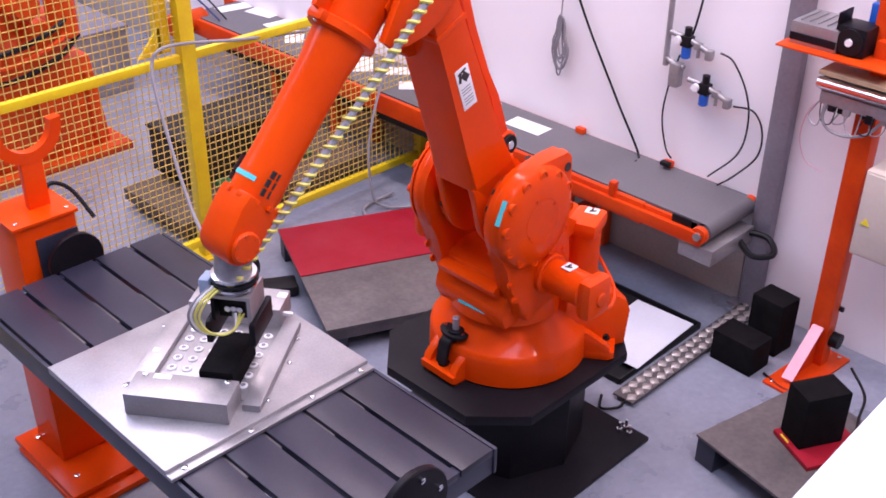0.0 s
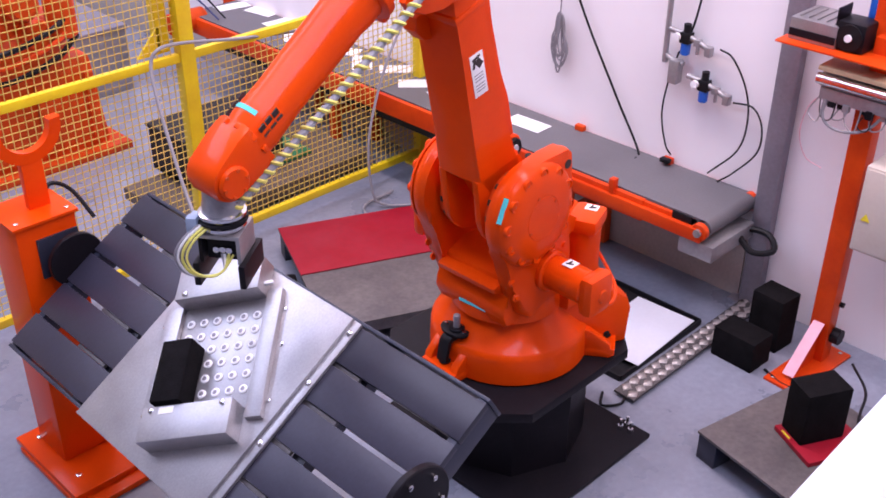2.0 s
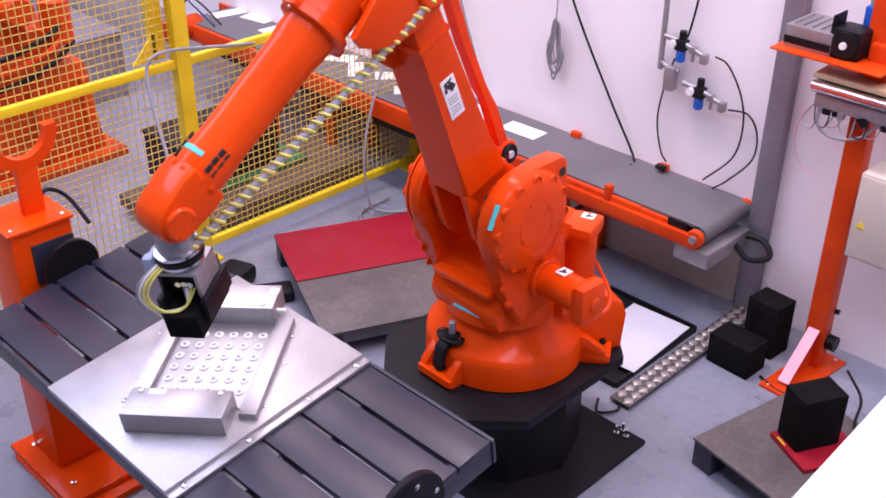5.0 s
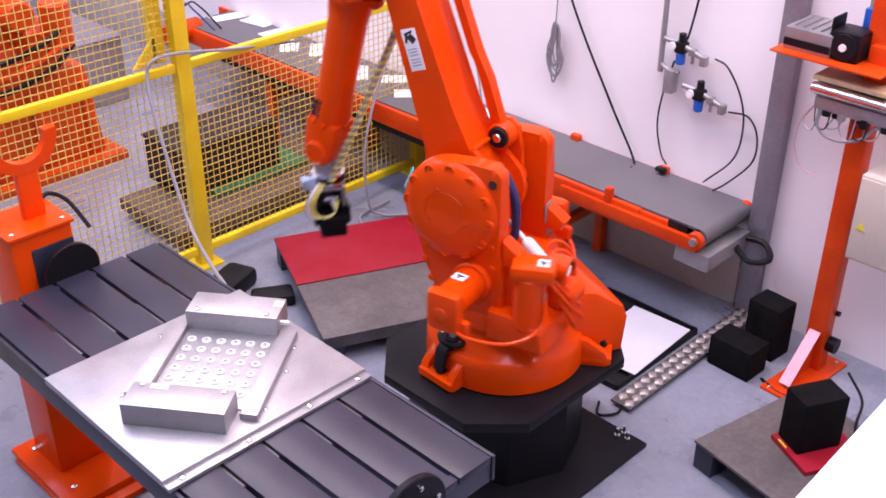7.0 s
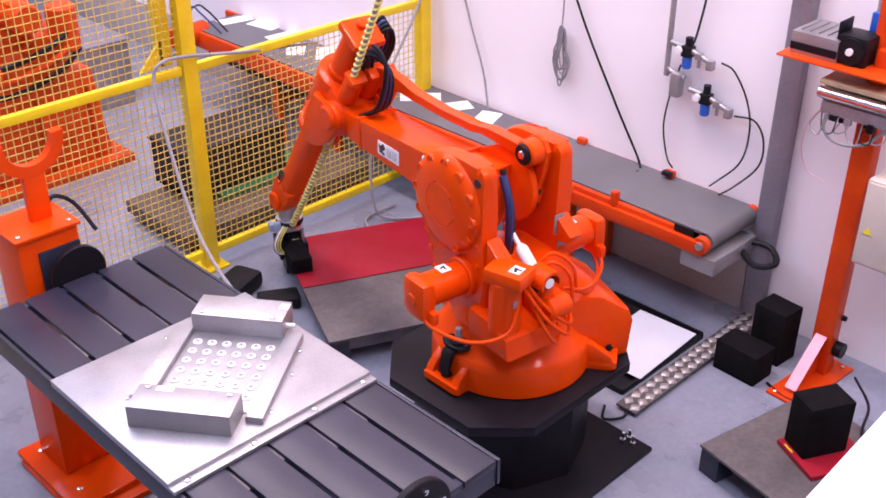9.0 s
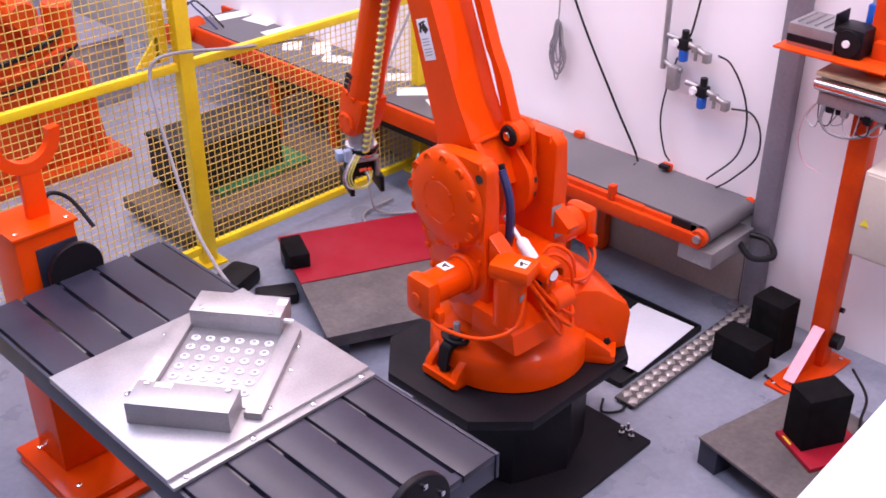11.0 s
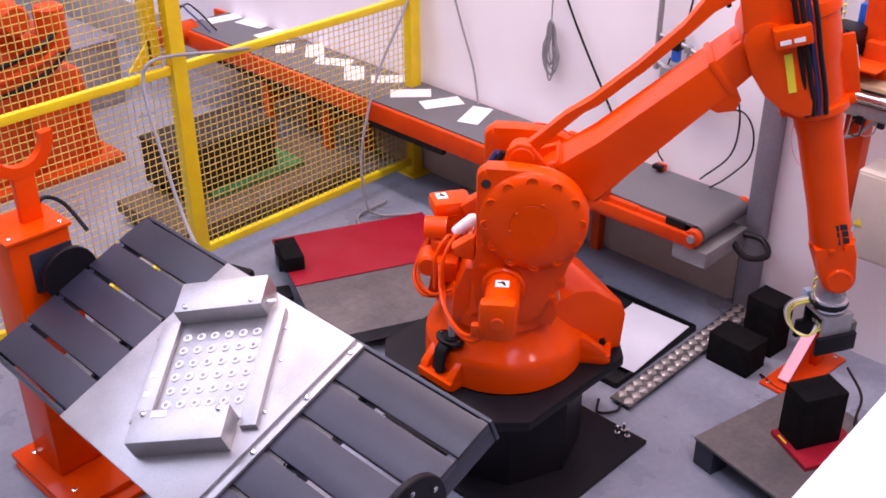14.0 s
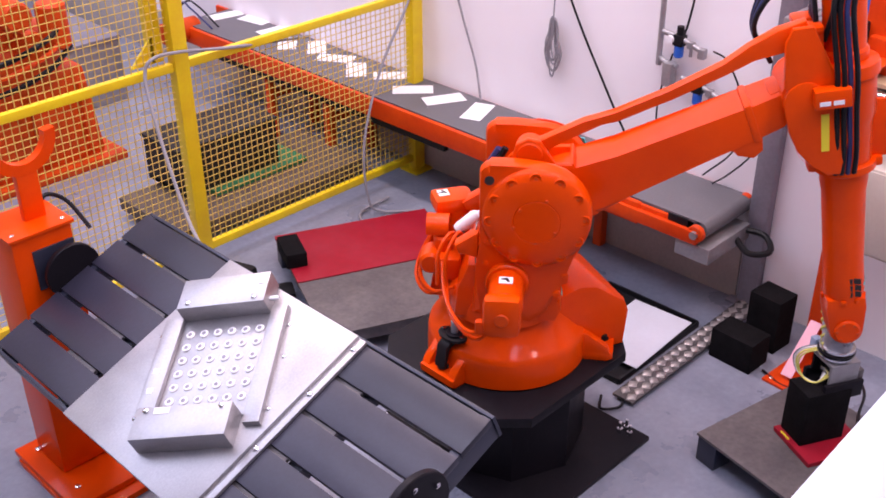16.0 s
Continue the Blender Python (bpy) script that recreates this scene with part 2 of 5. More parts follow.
def equipment_pole():
    p = thing("equipment_pole", pose(3.87, 1.555, 0), "orange-red steel post with a bolted foot plate and a shelf arm", "post")
    bm = nb()
    box(bm, 0.075, 0.085, 1.95, (0, 0, 0.98), bevel=0.006)
    part("post", bm, ORANGE_DARK, p)
    bm = nb()
    box(bm, 0.42, 0.16, 0.012, (-0.10, -0.015, 0.006), (0, 0, -4), 0.002)
    part("foot_plate", bm, ORANGE_DARK, p)
    bm = nb()
    prism(bm, [(-0.035, 0.012), (-0.25, 0.012), (-0.035, 0.2)], -0.006, 0.006)
    part("gusset", bm, ORANGE_DARK, p)
    bm = nb()
    box(bm, 0.27, 0.05, 0.004, (-0.147, 0, 0.118), (0, -40, 0))
    part("reflective_strip", bm, PINK, p, "pale pink tape on the sloping gusset")
    for x, y in ((-0.28, 0.05), (-0.28, -0.06), (0.08, 0.05), (0.08, -0.07)):
        share("bolt", BOLT, p, pose(x, y, 0.012))
    bm = nb()
    box(bm, 0.10, 0.44, 0.02, (-0.06, 0.12, 1.385), bevel=0.003)
    box(bm, 0.28, 0.44, 0.008, (-0.05, 0.12, 1.40), bevel=0.002)
    part("shelf", bm, ORANGE_DARK, p)
    bm = nb()
    box(bm, 0.12, 0.14, 0.14, (-0.01, -0.06, 1.40), bevel=0.01)
    part("bracket", bm, ORANGE_DARK, p)
    bm = nb()
    cyl(bm, 0.012, 0.02, "y", (0, 0, 0), 10)
    clip = mesh_of("clip", bm, RUBBER)
    for z in (0.28, 0.62, 0.92):
        share("clip", clip, p, pose(0.03, -0.05, z))
    bm = nb()
    cyl(bm, 0.035, 0.04, "y", (0.02, -0.06, 0.13), 16)
    part("cable_gland", bm, RUBBER, p)


equipment_pole()


def pole_devices():
    d = thing("control_module", pose(3.83, 1.775, 1.404), "silver metal control module with a dark front strip on the shelf", "device")
    bm = nb()
    box(bm, 0.20, 0.19, 0.085, (0, 0.0, 0.0425), bevel=0.004)
    part("housing", bm, STEEL, d)
    bm = nb()
    box(bm, 0.005, 0.185, 0.028, (-0.102, 0.0, 0.03))
    part("front_strip", bm, BLACK, d)
    bm = nb()
    for k in range(5):
        box(bm, 0.15, 0.004, 0.006, (0, -0.07 + 0.035 * k, 0.088))
    part("rib", bm, GALV, d)
    f = thing("fan_motor", pose(3.80, 1.635, 1.404), "black square motor with a pale round hub on the shelf", "motor")
    bm = nb()
    box(bm, 0.12, 0.115, 0.11, (0, 0, 0.055), bevel=0.012)
    part("housing", bm, BLACK, f)
    bm = nb()
    cyl(bm, 0.05, 0.01, "x", (-0.063, 0, 0.055), 28)
    part("disc", bm, RUBBER, f)
    bm = nb()
    cyl(bm, 0.014, 0.012, "x", (-0.070, 0, 0.055), 16)
    part("hub", bm, PAPER, f)
    bm = nb()
    box(bm, 0.1, 0.006, 0.15, (0, 0.062, 0.075))
    part("bracket_plate", bm, BLACK, f)
    b = thing("blue_connector", pose(3.93, 1.60, 1.47), "blue plastic connector box with grey cable glands", "connector")
    bm = nb()
    box(bm, 0.07, 0.10, 0.10, (0, 0, 0.05), bevel=0.006)
    part("housing", bm, BLUE, b)
    for y in (-0.03, 0.03):
        bm = nb()
        cyl(bm, 0.018, 0.07, "z", (0, y, 0.135), 12)
        part("gland", bm, GALV, b)
    u = thing("display_unit", pose(3.78, 1.55, 1.21), "metal framed unit with a pale wooden top board and loose wires", "device")
    bm = nb()
    box(bm, 0.13, 0.34, 0.018, (0.0, 0, 0.12), bevel=0.003)
    part("top_board", bm, WOOD, u)
    bm = nb()
    box(bm, 0.11, 0.32, 0.05, (0, 0, 0.075), bevel=0.004)
    part("tray", bm, STEEL, u)
    bm = nb()
    cyl(bm, 0.022, 0.33, "y", (-0.06, 0, 0.08), 18)
    part("tube", bm, CHROME, u)
    bm = nb()
    box(bm, 0.10, 0.31, 0.05, (0, 0, 0.02), bevel=0.004)
    part("circuit_box", bm, GALV, u)
    bm = nb()
    tube(bm, [(-0.05, 0.12, 0.0), (-0.055, 0.125, -0.06), (-0.05, 0.09, -0.10), (-0.045, 0.02, -0.105), (-0.04, -0.05, -0.075), (-0.03, -0.09, -0.02)], 0.006, 8)
    part("hose_loop", bm, CABLE_GREY, u)
    bm = nb()
    tube(bm, [(0.0, 0.16, 0.0), (0.02, 0.22, -0.08), (0.03, 0.24, -0.20), (0.03, 0.20, -0.29), (0.02, 0.12, -0.31)], 0.002, 6)
    part("thin_wire", bm, PINK, u, "thin pale red wire")
    for k, y in enumerate((-0.13, -0.10, -0.05, -0.02, 0.04, 0.07, 0.10, 0.12)):
        bm = nb()
        box(bm, 0.022, 0.026, 0.022 + 0.006 * (k % 3), (-0.045 + 0.02 * (k % 2), y, -0.014), bevel=0.003)
        part("terminal", bm, (RUBBER, GALV, BLACK)[k % 3], u)
    for k in range(6):
        bm = nb()
        y = -0.12 + 0.05 * k
        tube(bm, [(-0.05, y, 0.0), (-0.06, y + 0.01, -0.05 - 0.02 * (k % 3)), (-0.04, y + 0.06, -0.07), (-0.02, y + 0.08 - 0.05 * (k % 2), 0.0)], 0.0026, 6)
        part("wire", bm, (CABLE_GREY, RUBBER, GALV)[k % 3], u)
    c = thing("terminal_cabinet", pose(3.80, 1.33, 0.66), "beige enamel terminal box with a small yellow warning mark", "cabinet")
    bm = nb()
    box(bm, 0.16, 0.26, 0.36, (0.0, 0, 0.17), bevel=0.006)
    part("body", bm, BEIGE, c)
    bm = nb()
    box(bm, 0.006, 0.24, 0.34, (-0.083, 0, 0.17), bevel=0.002)
    part("door", bm, BEIGE, c)
    bm = nb()
    prism(bm, [(-0.018, 0), (0.018, 0), (0, 0.03)], -0.002, 0.002, m=pose(-0.087, 0.09, 0.13, 0, 0, 90))
    part("warning_mark", bm, YTAPE, c)
    bm = nb()
    tube(bm, [(0, 0.05, 0.34), (0.02, 0.06, 0.5), (0.05, 0.1, 0.62)], 0.007, 6)
    part("cable", bm, CABLE_GREY, c)
    bm = nb()
    box(bm, 0.12, 0.1, 0.05, (0.14, 0, 0.17))
    part("wall_bracket", bm, GALV, c)


pole_devices()


def air_regulators():
    a = thing("air_service_unit", pose(WX - 0.05, 2.465, 1.035), "steel air pipes with two blue-bowled regulators on the wall", "air regulator")
    bm = nb()
    tube(bm, [(0, 0.12, 1.2), (0, 0.12, 0.1), (0, 0.115, 0.05), (0, 0.09, 0.03), (0, 0.02, 0.02)], 0.013, 10, 4)
    part("pipe", bm, GALV, a)
    for y, z, col in ((0.02, 0.145, 1), (-0.10, -0.045, 0)):
        bm = nb()
        box(bm, 0.045, 0.05, 0.05, (0, y, z), bevel=0.006)
        cyl(bm, 0.017, 0.045, "z", (0, y, z + 0.04), 14)
        part("regulator", bm, RUBBER, a, "black regulator body")
        bm = nb()
        cyl(bm, 0.022, 0.055, "z", (0, y, z - 0.052), 16, 0.005)
        part("bowl", bm, BLUE, a, "blue plastic bowl")
        bm = nb()
        cyl(bm, 0.018, 0.014, "x", (-0.035, y + 0.03, z + 0.005), 18)
        part("gauge", bm, PAPER, a, "round white dial gauge")
        bm = nb()
        tube(bm, [(0, y + 0.09, z + 0.02), (0, y, z + 0.01), (0, y - 0.10, z - 0.02), (0, y - 0.125, z - 0.03)], 0.013, 10, 3)
        box(bm, 0.03, 0.03, 0.03, (0, y - 0.06, z - 0.01), bevel=0.004)
        box(bm, 0.035, 0.03, 0.045, (0, y - 0.12, z - 0.035), bevel=0.005)
        part("fitting", bm, GALV, a)
        bm = nb()
        cyl(bm, 0.008, 0.05, "z", (-0.005, y - 0.065, z - 0.035), 8)
        part("valve", bm, GALV, a)
    bm = nb()
    box(bm, 0.05, 0.05, 0.11, (-0.005, 0.055, -0.02), bevel=0.008)
    part("filter", bm, GALV, a)
    h = thing("air_hose", pose(0, 0, 0), "thin black air hoses looping down from the regulators", "hose")
    X = WX - 0.035
    for pts in ([(4.030, 2.321, 1.163), (4.030, 2.253, 1.140), (4.030, 2.173, 1.027), (4.030, 2.140, 0.892), (4.030, 2.166, 0.733), (4.030, 2.298, 0.574)],
                [(4.030, 2.222, 0.944), (4.030, 2.124, 0.950), (4.030, 2.068, 0.874), (4.030, 2.072, 0.751), (4.030, 2.171, 0.619), (4.030, 2.243, 0.550)],
                [(4.030, 2.524, 1.102), (4.030, 2.564, 0.942), (4.030, 2.578, 0.783), (4.030, 2.541, 0.642), (4.030, 2.503, 0.596)]):
        bm = nb()
        tube(bm, pts, 0.0042, 8, 8)
        part("hose", bm, RUBBER, h)
    bm = nb()
    box(bm, 0.03, 0.05, 0.02, (X - 0.02, 2.515, 0.572), bevel=0.004)
    part("coupling", bm, RUBBER, h)
    w = thing("wall_cable", pose(0, 0, 0), "black cable hanging along the white wall", "cable")
    bm = nb()
    tube(bm, [(X, 3.45, 1.95), (X, 3.13, 1.26), (X, 2.86, 0.82), (X, 2.69, 0.565), (X - 0.06, 2.66, 0.54)], 0.006, 8, 8)
    part("cable", bm, RUBBER, w)
    w = thing("wall_cable", pose(0, 0, 0), "thin black cable rising to the ceiling", "cable")
    bm = nb()
    tube(bm, [(X, 2.50, 1.16), (X, 2.46, 1.26), (X, 2.42, 1.6), (X, 2.40, 2.2)], 0.005, 8, 6)
    part("cable", bm, RUBBER, w)
    w = thing("wall_cable", pose(0, 0, 0), "grey cable hanging down to the conveyor belt", "cable")
    bm = nb()
    tube(bm, [(X, 4.1, 2.0), (X, 3.95, 1.35), (X, 3.83, 1.0), (X, 3.73, 0.75), (X - 0.02, 3.67, 0.56)], 0.006, 8, 6)
    part("cable", bm, CABLE_GREY, w)
    co = thing("cable_coil", pose(X - 0.01, 3.2, 0.98), "bundled coil of thin grey cable hanging on the wall", "cable coil")
    bm = nb()
    tube(bm, [(0, 0.005, 0.14), (0, 0.0, 0.4), (0, -0.005, 1.2)], 0.004, 6, 4)
    part("hanging_cable", bm, CABLE_GREY, co)
    for k in range(7):
        bm = nb()
        a = 0.018 + 0.008 * (k % 4)
        b = 0.10 + 0.012 * (k % 5)
        dx, dz = 0.004 * k - 0.012, -0.008 * (k % 3)
        pts = [(dx, a * math.sin(2 * math.pi * i / 14) * (1.25 if math.cos(2 * math.pi * i / 14) < 0 else 0.7) + 0.006 * (k - 3), dz + 0.14 - b + b * math.cos(2 * math.pi * i / 14)) for i in range(15)]
        tube(bm, pts, 0.0045, 6, 3)
        part("loop", bm, CABLE_GREY, co)


air_regulators()


# ---- conveyor ----
def conveyor():
    z = 0.545
    y0, y1 = 2.08, 6.0
    c = thing("belt_conveyor", pose(0, 0, 0), "long grey belt conveyor with an orange side rail along the wall", "conveyor")
    bm = nb()
    box(bm, 0.375, y1 - y0, 0.012, (3.868, (y0 + y1) / 2, z - 0.006))
    cyl(bm, 0.04, 0.375, "x", (3.868, y0, z - 0.04), 28)
    box(bm, 0.375, y1 - y0, 0.008, (3.868, (y0 + y1) / 2, z - 0.078))
    part("belt", bm, BELT, c)
    bm = nb()
    box(bm, 0.028, y1 - y0 - 0.30, 0.105, (3.664, (y0 + 0.30 + y1) / 2, z - 0.058), bevel=0.004)
    part("side_rail", bm, ORANGE_DARK, c)
    bm = nb()
    box(bm, 0.026, 0.75, 0.06, (3.645, y0 + 0.36, z - 0.06), bevel=0.004)
    box(bm, 0.02, 0.26, 0.07, (3.668, y0 + 0.20, z - 0.045), bevel=0.004)
    cyl(bm, 0.04, 0.03, "x", (3.655, y0, z - 0.045), 24, 0.004)
    part("end_arm", bm, ORANGE_DARK, c)
    bm = nb()
    cyl(bm, 0.018, 0.045, "x", (3.648, y0, z - 0.045), 18)
    part("bearing", bm, GALV, c)
    bm = nb()
    box(bm, 0.012, 0.10, 0.05, (3.662, y0 + 0.10, z - 0.02), bevel=0.01)
    part("guard", bm, RUBBER, c)
    bm = nb()
    box(bm, 0.02, y1 - y0, 0.05, (4.052, (y0 + 0.3 + y1) / 2, z - 0.03))
    part("back_rail", bm, ORANGE_DARK, c)
    for y in (2.52, 3.05):
        bm = nb()
        box(bm, 0.03, 0.05, 0.03, (4.04, y, z + 0.015), bevel=0.004)
        part("belt_guide", bm, ORANGE_DARK, c)
    bm = nb()
    box(bm, 0.035, 0.03, 0.07, (3.655, 2.55, z + 0.01), bevel=0.004)
    part("belt_guide", bm, ORANGE_DARK, c)
    bm = nb()
    cyl(bm, 0.033, 0.03, "x", (4.05, y0, z - 0.03), 20)
    part("end_cap", bm, ORANGE_DARK, c)
    bm = nb()
    box(bm, 0.03, 2.2, 0.035, (3.672, 4.7, z - 0.13))
    part("cable_duct", bm, RUBBER, c)
    bm = nb()
    box(bm, 0.34, 0.17, 0.075, (3.82, 2.09, z - 0.135), bevel=0.004)
    part("end_tray", bm, GALV, c)
    for y in (2.84, 4.58, 5.13):
        for x in (3.70, 4.02):
            bm = nb()
            box(bm, 0.05, 0.05, z - 0.1, (x, y, (z - 0.1) / 2), bevel=0.004)
            part("leg", bm, ORANGE_OLD, c)
        bm = nb()
        box(bm, 0.28, 0.04, 0.04, (3.86, y, 0.28))
        part("crossbar", bm, ORANGE_OLD, c)
    bm = nb()
    tube(bm, [(3.95, 2.06, 0.42), (3.98, 1.93, 0.42), (3.90, 1.85, 0.40), (3.84, 1.92, 0.39), (3.9, 2.03, 0.41)], 0.014, 8, 6)
    part("motor_cable", bm, RUBBER, c)
    bm = nb()
    cyl(bm, 0.07, 0.26, "x", (3.62, y1 - 0.05, z - 0.03), 24, 0.01)
    part("drive_motor", bm, ORANGE_OLD, c)
    bm = nb()
    cyl(bm, 0.04, 0.375, "x", (3.868, y1, z - 0.04), 28)
    part("end_roller", bm, RUBBER, c)
    for k in range(2):
        bm = nb()
        tube(bm, [(3.7 + 0.05 * k, y1 - 0.3, z + 0.02), (3.72 + 0.05 * k, y1 - 0.05, z + 0.09 + 0.01 * k), (3.8 + 0.03 * k, y1 + 0.2, z + 0.05), (3.75, y1 + 0.45, z - 0.2)], 0.006, 6, 5)
        part("drive_cable", bm, RUBBER if k % 2 else DARKBLUE, c)
    # slips of paper lying on the belt
    slips = [(3.91, 3.60, 21), (3.91, 3.85, 153), (3.89, 4.07, 136), (3.96, 4.31, 136), (3.88, 4.53, 48), (3.92, 4.76, 122), (3.97, 4.99, 49), (3.89, 5.18, 48), (3.99, 5.43, 175), (4.03, 5.69, 99), (3.95, 5.91, 169), (3.91, 3.29, 92)]
    for i, (x, y, a) in enumerate(slips):
        bm = nb()
        box(bm, 0.225, 0.115, 0.002)
        solo("paper_slip", bm, PAPER, "white slip of paper lying on the grey belt", "paper", "slips on the conveyor", at=pose(x, y, z + 0.0015, 0, 0, a))


conveyor()


# ---- fence ----
def fence():
    y = 4.155
    f = thing("safety_fence", pose(0, y, 0), "yellow painted steel safety fence with welded wire mesh", "fence")
    for x in (-1.4, 0.55, 2.50, 3.99):
        bm = nb()
        box(bm, 0.075, 0.06, 2.1, (x, 0, 1.06), bevel=0.004)
        part("post", bm, YELLOW, f)
        bm = nb()
        box(bm, 0.14, 0.14, 0.012, (x, 0, 0.006))
        part("foot", bm, YELLOW, f)
    bm = nb()
    box(bm, 0.06, 0.05, 1.1, (2.415, 0.06, 1.62), bevel=0.004)
    part("gate_post", bm, YELLOW, f)
    bm = nb()
    prism(bm, [(2.40, 1.07), (2.28, 1.07), (2.40, 1.20)], 0.035, 0.047)
    part("gusset", bm, YELLOW, f)
    spans = [(-1.36, 0.51), (0.59, 2.46), (2.54, 3.95)]
    for x0, x1 in spans:
        for z in (0.085, 1.045, 2.07):
            bm = nb()
            box(bm, x1 - x0, 0.035, 0.04, ((x0 + x1) / 2, 0, z), bevel=0.004)
            part("rail", bm, YELLOW, f)
        # the near panels have single wires that can be told apart
        for z0, z1 in ((0.105, 1.025), (1.065, 2.05)):
            if x0 > 2.5 and z0 > 1:
                continue
            bm = nb()
            nx, nz = int((x1 - x0) / 0.034), int((z1 - z0) / 0.034)
            for i in range(1, nx):
                box(bm, 0.0035, 0.0035, z1 - z0, (x0 + (x1 - x0) * i / nx, 0, (z0 + z1) / 2))
            for j in range(1, nz):
                box(bm, x1 - x0, 0.0035, 0.0035, ((x0 + x1) / 2, 0.004, z0 + (z1 - z0) * j / nz))
            tagged(part("wire_mesh", bm, WIRE, f, "fine welded yellow wire mesh"), kind="stuff")
    # cable slung over the fence
    w = thing("slung_cable", pose(0, 0, 0), "grey cable slung over the fence and down to the table", "cable")
    bm = nb()
    tube(bm, [(3.325, 4.250, 0.952), (2.784, 4.120, 1.066), (2.462, 4.090, 1.132), (2.325, 4.080, 1.137), (2.279, 4.080, 1.076), (2.242, 4.000, 0.950), (2.181, 3.800, 0.711), (2.121, 3.600, 0.561), (2.013, 3.300, 0.551), (1.818, 2.900, 0.714)], 0.008, 8, 8)
    part("cable", bm, CABLE_GREY, w)
    w = thing("slung_cable", pose(0, 0, 0), "grey cable hanging at the fence, coiled on the floor", "cable")
    bm = nb()
    tube(bm, [(3.98, 4.0, 1.5), (3.85, 4.03, 1.1), (3.62, 4.03, 0.75), (3.44, 3.98, 0.4), (3.40, 3.92, 0.1), (3.46, 3.88, 0.02), (3.6, 3.75, 0.015), (3.5, 3.62, 0.015), (3.3, 3.72, 0.015), (3.36, 3.95, 0.015), (3.6, 3.98, 0.02)], 0.007, 8, 8)
    part("cable", bm, CABLE_GREY, w)


fence()


# ---- beyond the fence ----
def beyond():
    r = thing("idle_robot", pose(2.42, 5.95, 0), "large orange industrial robot standing idle beyond the fence", "robot")
    bm = nb()
    box(bm, 0.95, 0.85, 0.05, (0, 0, 0.025), bevel=0.006)
    part("foot_plate", bm, ORANGE_OLD, r)
    bm = nb()
    box(bm, 0.78, 0.68, 0.55, (0, 0, 0.32), bevel=0.03, taper=(0.9, 0.9))
    part("pedestal", bm, ORANGE_OLD, r)
    bm = nb()
    turned(bm, [(0.34, 0.58), (0.34, 0.7), (0.28, 0.8), (0.22, 0.86)], seg=32)
    part("turntable", bm, ORANGE_OLD, r)
    bm = nb()
    box(bm, 0.34, 0.22, 0.8, (-0.2, -0.05, 1.1), (0, -8, 0), 0.03)
    part("lower_arm", bm, ORANGE_OLD, r)
    bm = nb()
    cyl(bm, 0.2, 0.16, "y", (-0.15, -0.2, 0.9), 28, 0.02)
    part("gear_housing", bm, ORANGE_OLD, r)
    bm = nb()
    cyl(bm, 0.09, 0.3, "y", (0.05, -0.2, 0.78), 20, 0.015)
    part("motor", bm, ORANGE_OLD, r)
    for x, y, z, a in ((-0.32, -0.36, 0.74, "y"), (0.22, -0.30, 0.86, "z"), (-0.05, -0.36, 1.0, "y"), (-0.42, -0.30, 0.95, "x")):
        bm = nb()
        cyl(bm, 0.085, 0.26, a, (x, y, z), 20, 0.015)
        box(bm, 0.12, 0.12, 0.10, (x, y, z + 0.03), bevel=0.02)
        part("motor", bm, ORANGE_OLD, r)
    for dz in (0.0, 0.08, 0.16):
        bm = nb()
        tube(bm, [(-0.45, -0.36, 0.62 + dz), (-0.2, -0.44, 0.60 + dz), (0.1, -0.42, 0.66 + dz), (0.3, -0.3, 0.72 + dz)], 0.016, 8)
        part("cable", bm, ORANGE_DARK if dz == 0.08 else RUBBER, r)
    for x in (-0.3, 0.0, 0.3):
        bm = nb()
        box(bm, 0.05, 0.04, 0.42, (x, -0.345, 0.30), bevel=0.008)
        part("rib", bm, ORANGE_OLD, r)
    bm = nb()
    box(bm, 0.10, 0.004, 0.06, (-0.28, -0.42, 0.86))
    part("label_plate", bm, PAPER, r)
    k = thing("equipment_box", pose(3.1, 6.7, 0), "grey steel equipment box on the floor beyond the fence", "box")
    bm = nb()
    box(bm, 0.6, 0.7, 0.42, (0, 0, 0.21), bevel=0.01)
    part("body", bm, GALV, k)
    bm = nb()
    box(bm, 0.62, 0.72, 0.03, (0, 0, 0.435), bevel=0.004)
    part("lid", bm, COLUMN, k)
    b = thing("concrete_block", pose(3.04, 4.59, 0), "low brownish concrete plinth with openings behind the fence", "plinth")
    bm = nb()
    box(bm, 1.26, 0.58, 0.07, (0.05, 0.0, 0.085), bevel=0.008)
    part("slab", bm, CONCRETE, b)
    for x in (-0.48, 0.1, 0.58):
        bm = nb()
        box(bm, 0.12, 0.5, 0.05, (x, 0, 0.025), bevel=0.006)
        part("foot", bm, CONCRETE, b)
    g = thing("green_pallet", pose(3.14, 4.68, 0.12), "green plastic pallet under the dark crate", "pallet")
    bm = nb()
    box(bm, 0.62, 0.36, 0.03, (0, 0, 0.015), bevel=0.004)
    part("deck", bm, GREEN, g)
    c = thing("dark_crate", pose(2.99, 4.74, 0.15), "dark brown plastic crate stacked on the pallet", "crate")
    bm = nb()
    for sx, sy, x, y in ((0.62, 0.02, 0, -0.17), (0.62, 0.02, 0, 0.17), (0.02, 0.34, -0.30, 0), (0.02, 0.34, 0.30, 0)):
        box(bm, sx, sy, 0.26, (x, y, 0.13), bevel=0.003)
    box(bm, 0.62, 0.34, 0.02, (0, 0, 0.01))
    part("shell", bm, CRATE, c)
    bm = nb()
    box(bm, 0.65, 0.37, 0.02, (0, 0, 0.262), bevel=0.004)
